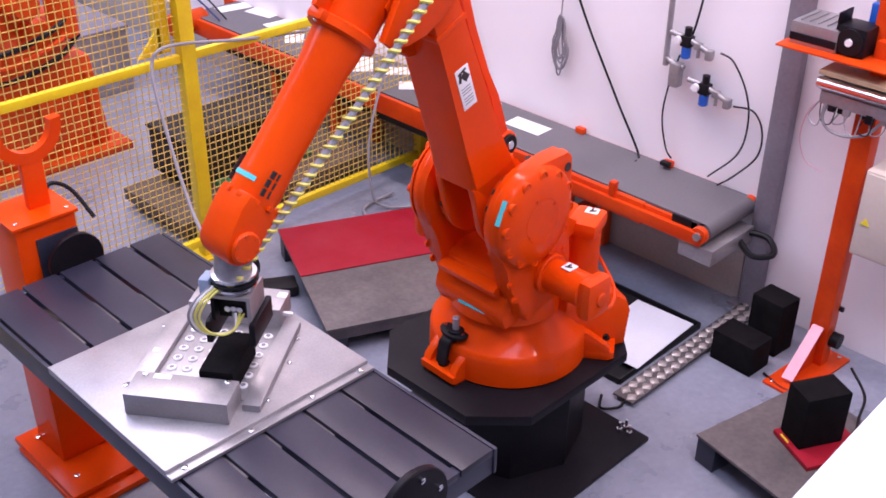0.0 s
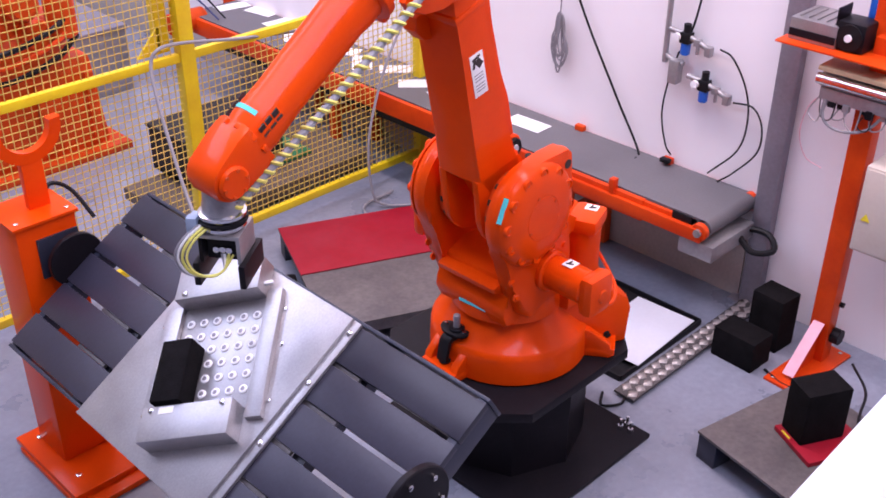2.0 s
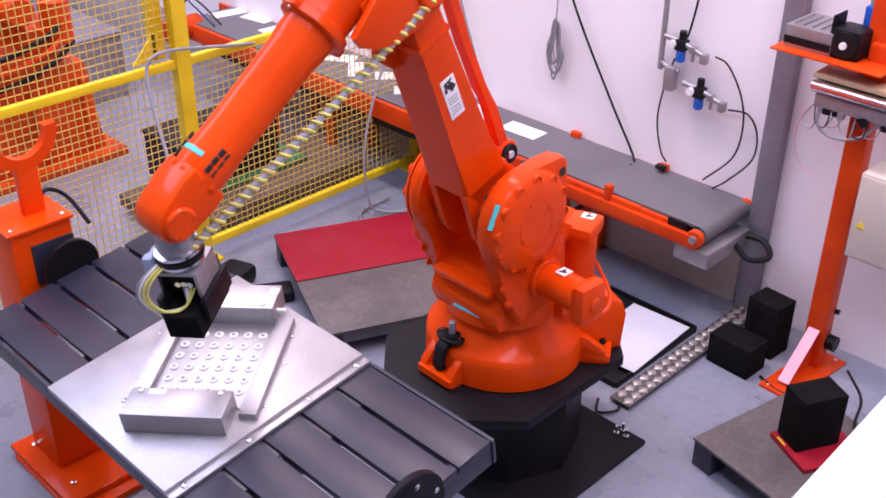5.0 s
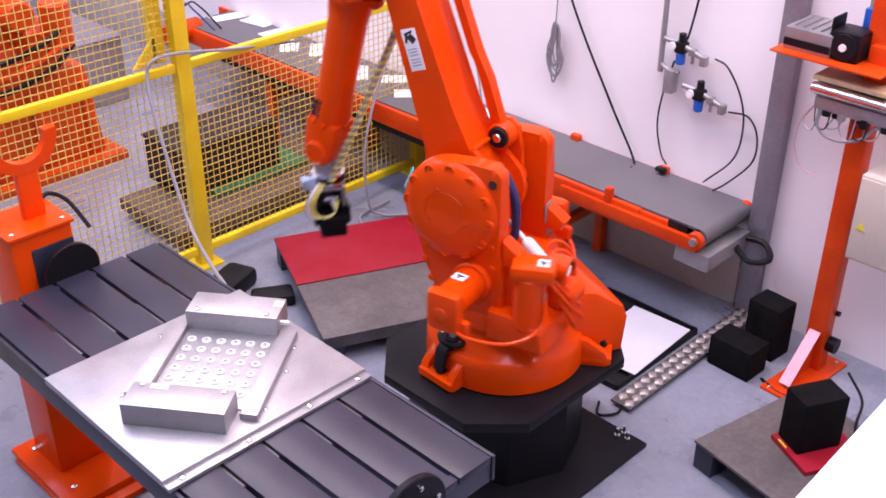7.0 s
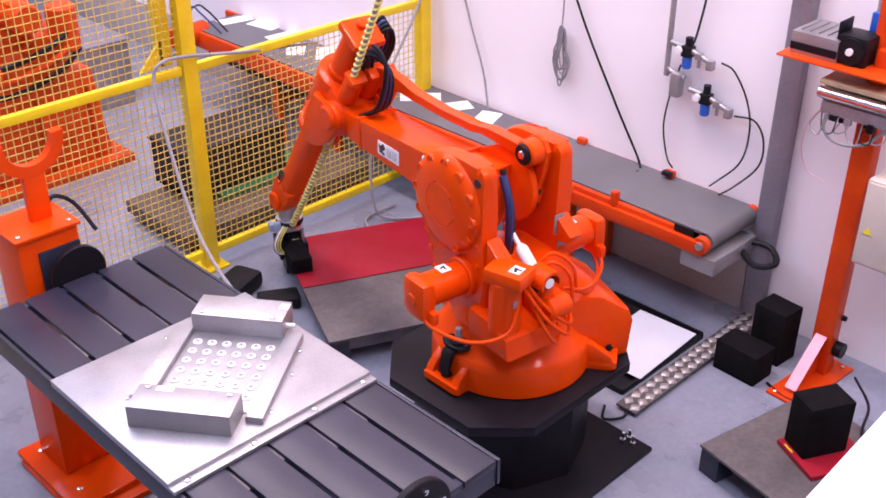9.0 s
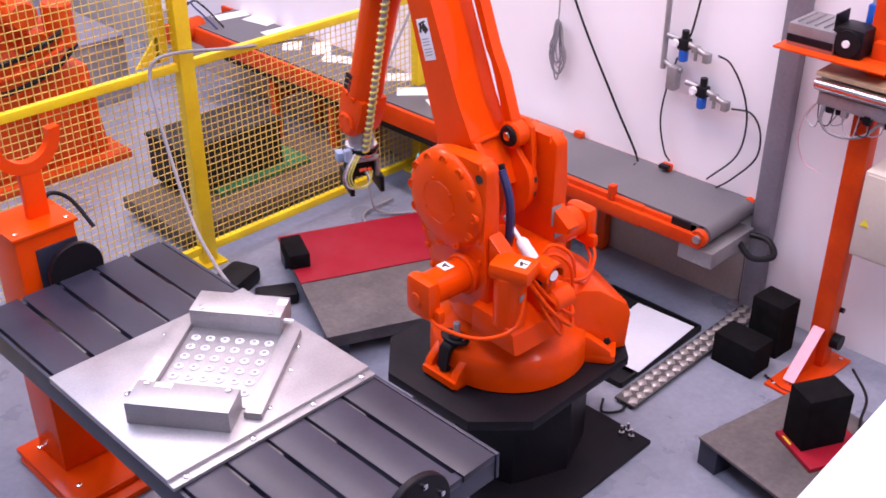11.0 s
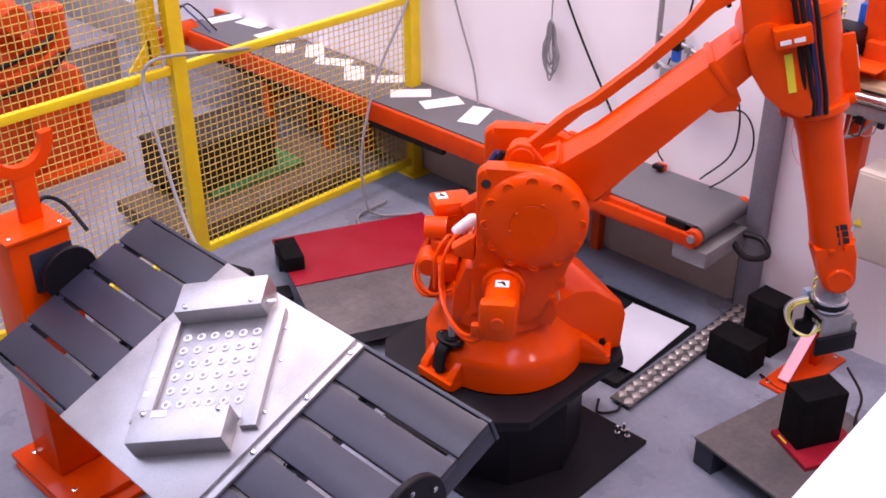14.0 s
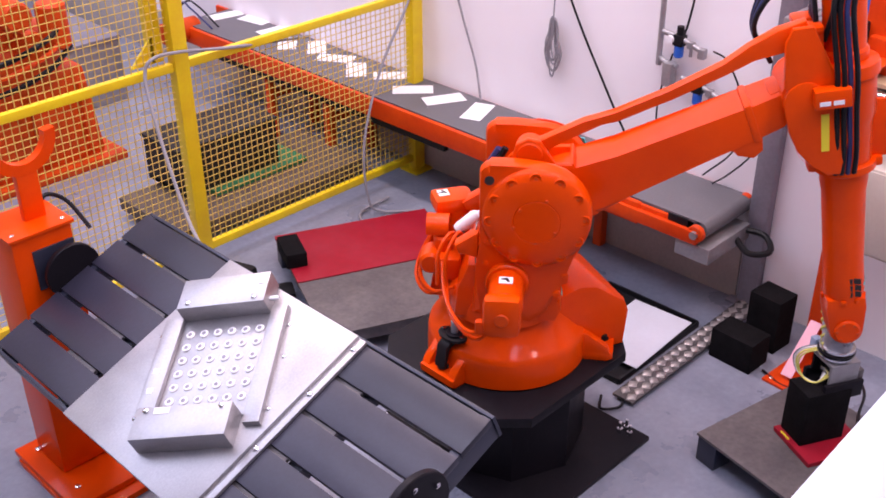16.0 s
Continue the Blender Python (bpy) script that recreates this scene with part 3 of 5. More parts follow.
    part("lid", bm, CRATE, c)
    for x in (-0.18, 0, 0.18):
        bm = nb()
        box(bm, 0.02, 0.012, 0.24, (x, -0.185, 0.13))
        part("rib", bm, CRATE, c)


beyond()


# ---- floor things ----
def low_table(name, m, sx, sy, h, label, cat):
    t = thing(name, m, label, cat)
    bm = nb()
    box(bm, sx, sy, 0.012, (0, 0, h - 0.006), bevel=0.002)
    part("top", bm, PALLETM, t)
    for k in (-1, 1):
        bm = nb()
        box(bm, sx - 0.02, 0.01, 0.05, (0, k * (sy / 2 - 0.01), h - 0.037))
        part("skirt", bm, PALLETM, t)
    for x in (-sx / 2 + 0.05, sx / 2 - 0.05):
        for y in (-sy / 2 + 0.05, sy / 2 - 0.05):
            bm = nb()
            box(bm, 0.09, 0.09, h - 0.012, (x, y, (h - 0.012) / 2), bevel=0.003)
            part("foot", bm, BEDSIDE, t)
    return t


low_table("steel_pallet", pose(2.93, 3.32, 0, 0, 0, -24.5), 0.80, 0.93, 0.13, "low worn grey steel pallet on the floor", "pallet")
bm = nb()
box(bm, 0.80, 0.47, 0.006, (0, 0.235, 0.003), bevel=0.001)
solo("red_sheet", bm, RED, "dusty red sheet lying on the steel pallet", "sheet", at=pose(2.93, 3.32, 0.13, 0, 0, -24.5))
low_table("low_steel_table", pose(3.17, 1.18, 0, 0, 0, -12), 0.60, 0.66, 0.125, "low worn steel table on the floor", "table")
bm = nb()
box(bm, 0.265, 0.225, 0.02, (0, 0, 0.01), bevel=0.002)
solo("red_plate", bm, RED, "glossy red plate on the low steel table", "plate", at=pose(3.222, 1.205, 0.125, 0, 0, -28))
bm = nb()
box(bm, 0.006, 0.05, 0.004, (-0.125, 0.05, 0.0222))
part("yellow_mark", bm, YTAPE, bpy.data.objects["red_plate"])

bm = nb()
box(bm, 0.12, 0.05, 0.006, (0, 0, 0.055), bevel=0.001)
box(bm, 0.006, 0.05, 0.055, (-0.057, 0, 0.0275), bevel=0.001)
box(bm, 0.006, 0.05, 0.055, (0.057, 0, 0.0275), bevel=0.001)
solo("steel_angle", bm, PALLETM, "small bent grey steel bracket on the floor beside the table", "bracket", at=pose(3.319, 1.441, 0, 0, 0, -12))


def foam(name, m, sx, sy, sz, label):
    bm = nb()
    box(bm, sx, sy, sz, (0, 0, sz / 2), bevel=0.006)
    return solo(name, bm, FOAM, label, "foam block", "black foam blocks", at=m)


foam("foam_block", pose(3.225, 1.25, 0.145, 0, 0, -28), 0.185, 0.125, 0.225, "black foam block standing upright on the red plate")
foam("foam_block", pose(3.63, 1.79, 0, 0, 0, -3), 0.14, 0.205, 0.145, "black foam block lying on the floor")
foam("foam_block", pose(3.83, 1.765, 0, 0, 0, -5), 0.13, 0.155, 0.26, "tall black foam block standing on the floor by the column")


def tray_and_tread():
    t = thing("drip_tray", pose(3.42, 2.30, 0), "flat black tray with an upturned rim on the floor", "tray")
    bm = nb()
    box(bm, 0.60, 0.50, 0.008, (0, 0, 0.004))
    part("bottom", bm, RUBBER, t)
    for sx, sy, x, y in ((0.60, 0.012, 0, 0.25), (0.60, 0.012, 0, -0.25), (0.012, 0.5, 0.3, 0), (0.012, 0.5, -0.3, 0)):
        bm = nb()
        box(bm, sx, sy, 0.03, (x, y, 0.015), bevel=0.003)
        part("rim", bm, RUBBER, t)
    bm = nb()
    box(bm, 0.46, 0.30, 0.003, bevel=0.001)
    solo("white_sheet", bm, SHEET, "white plastic sheet lying in the black tray", "sheet", at=pose(3.45, 2.20, 0.031, 0, 0, 3))
    s = thing("tread_plate", pose(3.03, 1.965, 0), "strip of aluminium tread plate covering cables on the floor", "cable cover")
    bm = nb()
    box(bm, 1.0, 0.10, 0.012, (0.5, 0, 0.02), bevel=0.003)
    part("strip", bm, TREADBASE, s)
    bm = nb()
    turned(bm, [(0.031, 0), (0.024, 0.006), (0.006, 0.009)], seg=4)
    stud = mesh_of("stud", bm, TREAD)
    for i in range(19):
        for j in range(2):
            share("stud", stud, s, pose(0.03 + 0.052 * i + 0.022 * j, -0.024 + 0.048 * j, 0.026, 0, 0, 12 if (i + j) % 2 else -12) @ Matrix.Diagonal((1.0, 0.74, 1, 1)))
    w = thing("floor_cable", pose(0, 0, 0), "thin black cables lying on the floor", "cable")
    for pts in ([(3.0, 2.05, 0.01), (2.93, 2.0, 0.01), (2.99, 1.95, 0.01), (3.05, 1.97, 0.015)], [(3.62, 1.66, 0.008), (3.58, 1.55, 0.008), (3.62, 1.45, 0.008), (3.72, 1.40, 0.008)],
                [(3.75, 1.35, 0.13), (3.6, 1.22, 0.14), (3.45, 1.17, 0.135), (3.3, 1.1, 0.135)]):
        bm = nb()
        tube(bm, pts, 0.006, 6, 6)
        part("cable", bm, RUBBER, w)


tray_and_tread()

# loose dark bags by the pallet
bm = nb()
box(bm, 0.22, 0.16, 0.09, (0, 0, 0.045), bevel=0.03)
solo("tool_bag", bm, RUBBER, "small black tool bag on the floor by the fence", "bag", at=pose(2.45, 3.85, 0, 0, 0, 20))
bm = nb()
box(bm, 0.20, 0.12, 0.06, (0, 0, 0.03), bevel=0.02)
solo("tool_bag", bm, RUBBER, "small flat black bag beside the pallet", "bag", at=pose(2.52, 3.62, 0, 0, 0, -30))

# the white rail of the gallery, close to the camera
g = thing("gallery_rail", pose(0, 0, 0), "white painted flat rail of the gallery", "railing")
RA, RB = Vector((0.6726, 0.2231, 2.1610)), Vector((0.7544, 0.1992, 2.2320))
along = (RB - RA).normalized()
side = along.cross(Vector((0, 0, 1))).normalized()
RM = Matrix((along, side, along.cross(side))).transposed().to_4x4()
bm = nb()
box(bm, 2.0, 0.07, 0.05, (0.1, 0, 0), bevel=0.004, m=Matrix.Translation((RA + RB) / 2) @ RM)
part("handrail", bm, RAILW, g)
bm = nb()
box(bm, 2.0, 0.004, 0.016, (0.1, -0.037, 0.010), m=Matrix.Translation((RA + RB) / 2) @ RM)
part("edge_strip", bm, GALV, g)
e = (RA + RB) / 2 + along * 1.0
bm = nb()
box(bm, 0.05, 0.05, e.z - 0.02, (e.x, e.y, (e.z - 0.02) / 2))
part("post", bm, RAILW, g)


# ---- positioner ----
AXX, AXZ = 1.36, 0.888
Y0, Y1 = 1.47, 3.10


def headstock():
    h = thing("positioner_headstock", pose(1.30, 3.167, 0), "orange steel headstock column of the tilting positioner", "positioner stand")
    bm = nb()
    box(bm, 0.36, 0.46, 0.025, (0.005, 0.035, 0.0375), bevel=0.003)
    part("foot_plate", bm, ORANGE, h)
    bm = nb()
    box(bm, 0.39, 0.48, 0.025, (0.015, -0.01, 0.0125), bevel=0.003)
    part("floor_plate", bm, ORANGE, h)
    bm = nb()
    box(bm, 0.215, 0.20, 0.985, (0, 0.10, 0.545), bevel=0.006)
    part("column", bm, ORANGE, h)
    bm = nb()
    box(bm, 0.235, 0.22, 0.012, (0, 0.10, 1.042), bevel=0.002)
    part("cap_plate", bm, ORANGE, h)
    # dark plate on the face, coloured like the shaded recess round the hub
    bm = nb()
    box(bm, 0.15, 0.01, 0.15, (0.03, -0.003, 0.905), bevel=0.004)
    part("hub_recess_patch", bm, BEDSIDE, h)
    bm = nb()
    box(bm, 0.075, 0.032, 0.19, (0.03, 0.10, 1.135), bevel=0.004)
    pts = [(0.03 + 0.085 * math.cos(math.radians(a)) , 1.335 + 0.085 * math.sin(math.radians(a))) for a in range(175, 366, 10)]
    pts2 = [(0.03 + 0.125 * math.cos(math.radians(a)), 1.335 + 0.125 * math.sin(math.radians(a))) for a in range(365, 174, -10)]
    a = [bm.verts.new((x, 0.0825, z)) for x, z in pts + pts2]
    b = [bm.verts.new((x, 0.1175, z)) for x, z in pts + pts2]
    n, k = len(a), len(pts)
    for i in range(k - 1):
        bm.faces.new((a[i], a[i + 1], a[n - 2 - i], a[n - 1 - i]))
        bm.faces.new((b[i + 1], b[i], b[n - 1 - i], b[n - 2 - i]))
    for i in range(n):
        bm.faces.new((a[(i + 1) % n], a[i], b[i], b[(i + 1) % n]))
    part("cradle", bm, ORANGE, h, "orange forked cradle on top of the column")
    for x, y in ((-0.09, 0.02), (0.09, 0.02), (-0.09, 0.18), (0.09, 0.18)):
        share("bolt", BOLT, h, pose(x, y, 1.048))
    for x, y in ((-0.11, 0.20), (-0.11, -0.10), (0.16, -0.10), (0.16, 0.22)):
        share("bolt", BOLT, h, pose(x, y, 0.05) @ Matrix.Diagonal((1.3, 1.3, 1.3, 1)))
    bm = nb()
    tube(bm, [(0.08, 0.18, 1.03), (0.13, 0.2, 1.06), (0.19, 0.18, 1.02), (0.22, 0.1, 0.93)], 0.008, 8)
    part("cable", bm, RUBBER, h)
    t = thing("positioner_tailstock", pose(AXX, Y0 - 0.28, 0), "dark blue tailstock stand of the tilting positioner", "positioner stand")
    bm = nb()
    box(bm, 0.24, 0.2, 0.78, (0, 0, 0.39), bevel=0.006)
    part("column", bm, BEDSIDE, t)
    bm = nb()
    cyl(bm, 0.075, 0.12, "y", (0, 0.1, AXZ), 28, 0.006)
    part("bearing", bm, BEDSIDE, t)


headstock()


def tilting_table():
    t = thing("tilting_table", pose(AXX, 0, AXZ), "dark steel slotted clamping table hung between the positioner stands", "clamping table")
    top = 0.873 - AXZ
    x0, x1 = 1.013 - AXX, 1.681 - AXX
    w = (x1 - x0) / 5
    bm = nb()
    box(bm, 0.012, Y1 - Y0, 0.085, (x0 - 0.006, (Y0 + Y1) / 2, top - 0.047), bevel=0.003)
    part("side_beam", bm, BEDSIDE, t)
    bm = nb()
    box(bm, 0.012, Y1 - Y0, 0.085, (x1 + 0.006, (Y0 + Y1) / 2, top - 0.047), bevel=0.003)
    part("side_beam", bm, BEDSIDE, t)
    for y in (Y0 + 0.02, Y1 - 0.02):
        bm = nb()
        box(bm, x1 - x0, 0.03, 0.085, ((x0 + x1) / 2, y, top - 0.050), bevel=0.003)
        part("end_beam", bm, BEDSIDE, t)
    for y in (1.86, 2.28, 2.70):
        bm = nb()
        box(bm, x1 - x0 - 0.002, 0.05, 0.05, ((x0 + x1) / 2, y, top - 0.056))
        part("cross_beam", bm, BEDSIDE, t)
    bm = nb()
    box(bm, w - 0.014, Y1 - Y0, 0.024, (0, (Y0 + Y1) / 2, top - 0.012), bevel=0.0025)
    me = mesh_of("plank", bm, PLANK)
    for i in range(5):
        share("plank", me, t, pose(x0 + w * (i + 0.5), 0, 0))
    # joining pieces seen in the slots
    bm = nb()
    box(bm, 0.0125, 0.16, 0.012, (0, 0, 0), bevel=0.001)
    me = mesh_of("slot_key", bm, PALLETM)
    for i in range(1, 5):
        for y in (1.93, 2.76):
            share("slot_key", me, t, pose(x0 + w * i, y + 0.03 * ((i * 7) % 3 - 1), top - 0.017))
    bm = nb()
    cyl(bm, 0.115, 0.022, "y", (0, Y0 - 0.02, 0.0), 40, 0.003)
    d = part("tail_disc", bm, BLACK, t, "black bolted flange disc")
    for k in range(6):
        a = math.radians(60 * k + 15)
        share("bolt", BOLT, d, pose(0.085 * math.cos(a), Y0 - 0.032, 0.085 * math.sin(a), 90, 0, 0))
    bm = nb()
    cyl(bm, 0.098, 0.022, "y", (0, Y1 + 0.014, 0.0), 40, 0.003)
    d = part("head_disc", bm, BLACK, t, "black drive disc")
    bm = nb()
    cyl(bm, 0.07, 0.035, "y", (0, Y1 + 0.042, 0.0), 32, 0.004)
    part("hub", bm, BEDSIDE, t)
    return t


table = tilting_table()


def fixture():
    """The fixture plate bolted to the table, and the tray of bolted discs on it."""
    p = thing("fixture_plate", pose(AXX, 0, AXZ), "bright aluminium fixture plate with a folded lip on the table", "fixture")
    top = 0.873 - AXZ
    th = 0.022
    bm = nb()
    box(bm, 0.69, 0.62, th, (1.335 - AXX, 2.29, top + th / 2 + 0.001), bevel=0.002)
    part("plate", bm, STEEL, p)
    bm = nb()
    box(bm, 0.69, 0.03, 0.012, (1.335 - AXX, 1.965, top + 0.007), bevel=0.002)
    part("lip", bm, STEEL, p)
    for x in (1.04, 1.25, 1.46, 1.64):
        share("bolt", BOLT, p, pose(x - AXX, 1.965, top + 0.013))
    fm = Matrix.Translation((1.04 - AXX, 2.255, top + th + 0.001)) @ pose(0, 0, 0, 0, 0, -53.6)

    def fpart(name, boxes, mat=STEEL, label=""):
        bm = nb()
        for sx, sy, sz, at in boxes:
            box(bm, sx, sy, sz, at, bevel=0.003)
        return part(name, bm, mat, p, label, at=fm)
    b1 = fpart("near_box", [(0.295, 0.108, 0.068, (0.1475, 0.054, 0.034))], label="folded sheet metal box")
    b2 = fpart("far_box", [(0.29, 0.115, 0.068, (0.16, 0.525, 0.034))], label="folded sheet metal box")
    fpart("side_rail", [(0.052, 0.42, 0.022, (0.337, 0.275, 0.011))])
    fpart("side_rail", [(0.06, 0.36, 0.022, (-0.01, 0.29, 0.011))])
    fpart("tray_bottom", [(0.29, 0.37, 0.006, (0.165, 0.288, 0.003))])
    fpart("plug", [(0.03, 0.012, 0.012, (0.32, 0.50, 0.035))], RAILW)
    fpart("notice", [(0.05, 0.022, 0.001, (0.08, 0.092, 0.0687))], PAPER)
    fpart("notice", [(0.03, 0.03, 0.001, (0.29, 0.55, 0.0687))], PAPER)
    fpart("notice", [(0.02, 0.02, 0.001, (-0.015, 0.27, 0.0227))], PAPER)
    fpart("notice", [(0.02, 0.02, 0.001, (-0.015, 0.2, 0.0227))], PAPER)
    bm = nb()
    turned(bm, [(0.0140, 0), (0.0140, 0.003), (0.0115, 0.005), (0.0065, 0.005), (0.0065, 0.003)], seg=14)
    disc = mesh_of("locating_disc", bm, RAILW)
    bm = nb()
    turned(bm, [(0.0072, 0.003), (0.0072, 0.0058), (0.004, 0.0064)], seg=8)
    pin = mesh_of("pin", bm, COLUMN)
    for i in range(6):
        for j in range(6):
            o = share("locating_disc", disc, p, fm @ pose(0.052 + 0.046 * i, 0.165 + 0.049 * j, 0.006), "")
            share("pin", pin, o, pose(0, 0, 0))
    for u, v in ((0.03, 0.095), (0.265, 0.095), (0.05, 0.485), (0.27, 0.485)):
        share("bolt", BOLT, p, fm @ pose(u, v, 0.068))
    for u, v in ((0.37, 0.12), (0.37, 0.42), (-0.05, 0.12), (-0.05, 0.42), (0.38, 0.3)):
        share("bolt", BOLT, p, fm @ pose(u, v, 0.0) @ Matrix.Diagonal((0.8, 0.8, 0.8, 1)))
    return p, fm


plate, FM = fixture()

# the foam block that the robot turns and carries
bm = nb()
box(bm, 0.10, 0.20, 0.075, (0, 0, 0), bevel=0.006)
carried = solo("foam_block", bm, FOAM, "black foam block handled by the robot", "foam block", "black foam blocks")


# ---- robot ----
RC = Vector((2.517, 2.177, 0.427))
A1, H2, L1, A3, L2 = 0.107, 0.672, 0.903, 0.140, 0.912


def pedestal():
    p = thing("robot_pedestal", pose(2.552, 2.178, 0), "black painted octagonal steel pedestal on a floor plate", "pedestal")
    bm = nb()
    box(bm, 0.72, 0.86, 0.02, (0.0, 0.0, 0.01), bevel=0.004)
    part("floor_plate", bm, BLACK, p)
    bm = nb()
    hx, hy, k = 0.43, 0.36, 0.16
    out = [(hx, hy - k), (hx - k, hy), (-hx + k, hy), (-hx, hy - k), (-hx, -hy + k), (-hx + k, -hy), (hx - k, -hy), (hx, -hy + k)]
    prism(bm, out, -0.02, 0.02, m=pose(0, 0.015, 0.407, 90, 0, 0), bevel=0.004)
    part("top_plate", bm, BLACK, p)
    bm = nb()
    turned(bm, [(0.30, 0.02), (0.30, 0.387)], seg=8)
    part("column", bm, BLACK, p)
    for x, y in ((0.31, -0.37), (0.33, -0.34), (0.30, -0.33), (-0.3, -0.37), (0.3, 0.37), (-0.3, 0.37)):
        bm = nb()
        cyl(bm, 0.012, 0.02, "z", (x, y, 0.03), 6)
        cyl(bm, 0.006, 0.05, "z", (x, y, 0.045), 8)
        part("anchor_bolt", bm, CHROME, p)


pedestal()

robot = thing("industrial_robot", Matrix.Translation(RC), "glossy orange six-axis industrial robot with a gripper on a black pedestal", "robot")


def robot_base():
    cx, cy = 0.033, 0.013
    bm = nb()
    turned(bm, [(0.286, 0.0), (0.294, 0.008), (0.292, 0.10), (0.288, 0.118), (0.278, 0.130), (0.262, 0.140), (0.215, 0.205), (0.207, 0.225), (0.200, 0.232)], at=(cx, cy, 0), seg=64)
    base = part("base", bm, ORANGE, robot)
    for a, k in ((178, 0.97), (-55, 1.03), (75, 0.98)):
        bm = nb()
        m = pose(0.06, 0.03, 0, 0, 0, a)
        # two ribs and a sill round the bolt pocket
        prism(bm, [(0.20, 0.0), (0.365 * k, 0.0), (0.385 * k, 0.012), (0.385 * k, 0.040), (0.20, 0.046)], -0.085, 0.085, m=m, bevel=0.010)
        for y in (-0.067, 0.067):
            prism(bm, [(0.20, 0.03), (0.375 * k, 0.03), (0.365 * k, 0.060), (0.300, 0.112), (0.20, 0.130)], y - 0.018, y + 0.018, m=m, bevel=0.008)
        lug = part("mounting_lug", bm, ORANGE, base)
        bm = nb()
        cyl(bm, 0.021, 0.006, "z", (0.347 * k, 0, 0.049), 16, m=m)
        cyl(bm, 0.015, 0.022, "z", (0.347 * k, 0, 0.056), 6, 0.003, m=m)
        part("anchor_bolt", bm, RUBBER, lug)
    bm = nb()
    m = pose(0.055, 0.03, 0, 0, 0, -24)
    prism(bm, [(0.10, 0.0), (0.40, 0.0), (0.412, 0.15), (0.395, 0.195), (0.27, 0.285), (0.20, 0.30), (0.10, 0.27)], -0.19, 0.20, m=m, bevel=0.026)
    part("connector_housing", bm, ORANGE, base)
    # black stop bracket with its pin
    bm = nb()
    m = pose(0.06, 0.03, 0, 0, 0, 178)
    prism(bm, [(0.235, 0.150), (0.325, 0.150), (0.342, 0.135), (0.356, 0.055), (0.344, 0.052), (0.330, 0.126), (0.318, 0.136), (0.235, 0.136)], -0.024, 0.024, m=m, bevel=0.003)
    out = [(0.040 * math.cos(radians(a)) * (1.0 if abs(math.cos(radians(a))) > 0.5 else 0.9), 0.062 * math.sin(radians(a))) for a in range(0, 360, 30)]
    prism(bm, out, -0.006, 0.006, m=m @ pose(0.288, 0, 0.160, 90, 0, 0), bevel=0.003)
    br = part("stop_bracket", bm, RUBBER, base, "black bolted stop bracket")
    bm = nb()
    cyl(bm, 0.030, 0.010, "z", (0.285, 0.006, 0.170), 20, 0.002, m=m)
    part("pin_flange", bm, BLACK, br)
    bm = nb()
    cyl(bm, 0.013, 0.06, "z", (0.285, 0.006, 0.195), 14, 0.003, m=m)
    part("stop_pin", bm, GALV, br)
    for y in (-0.044, 0.044):
        bm = nb()
        cyl(bm, 0.008, 0.008, "z", (0.288, y, 0.168), 6, 0.001, m=m)
        part("bolt", bm, CHROME, br)


robot_base()


def rear_cables(fr):
    """The orange leads looping round the motors at the back of the frame."""
    runs = ([(0.0, 0.40, 0.37), (-0.08, 0.40, 0.335), (-0.20, 0.33, 0.315), (-0.265, 0.23, 0.345), (-0.245, 0.165, 0.44)],
            [(-0.24, 0.14, 0.47), (-0.30, 0.10, 0.38), (-0.325, 0.03, 0.30), (-0.28, -0.04, 0.265), (-0.20, -0.08, 0.30)],
            [(-0.23, 0.13, 0.49), (-0.285, 0.08, 0.40), (-0.305, 0.0, 0.32), (-0.25, -0.07, 0.29), (-0.17, -0.10, 0.33)],
            [(-0.22, 0.12, 0.46), (-0.295, 0.11, 0.36), (-0.315, 0.06, 0.27), (-0.27, 0.0, 0.245), (-0.22, -0.04, 0.26)],
            [(-0.02, -0.38, 0.36), (-0.07, -0.37, 0.30), (-0.13, -0.30, 0.285), (-0.18, -0.21, 0.30), (-0.20, -0.12, 0.36)],
            [(-0.03, -0.39, 0.38), (-0.09, -0.37, 0.325), (-0.15, -0.28, 0.31), (-0.20, -0.17, 0.34), (-0.22, -0.05, 0.40)],
            [(-0.17, 0.03, 0.46), (-0.195, -0.02, 0.50), (-0.23, -0.07, 0.45), (-0.235, -0.09, 0.33)],
            [(-0.15, 0.02, 0.46), (-0.165, -0.04, 0.515), (-0.20, -0.11, 0.46), (-0.20, -0.14, 0.34)])
    for pts in runs:
        bm = nb()
        tube(bm, pts, 0.0068, 8, 7)
        part("motor_cable", bm, ORANGE, fr)


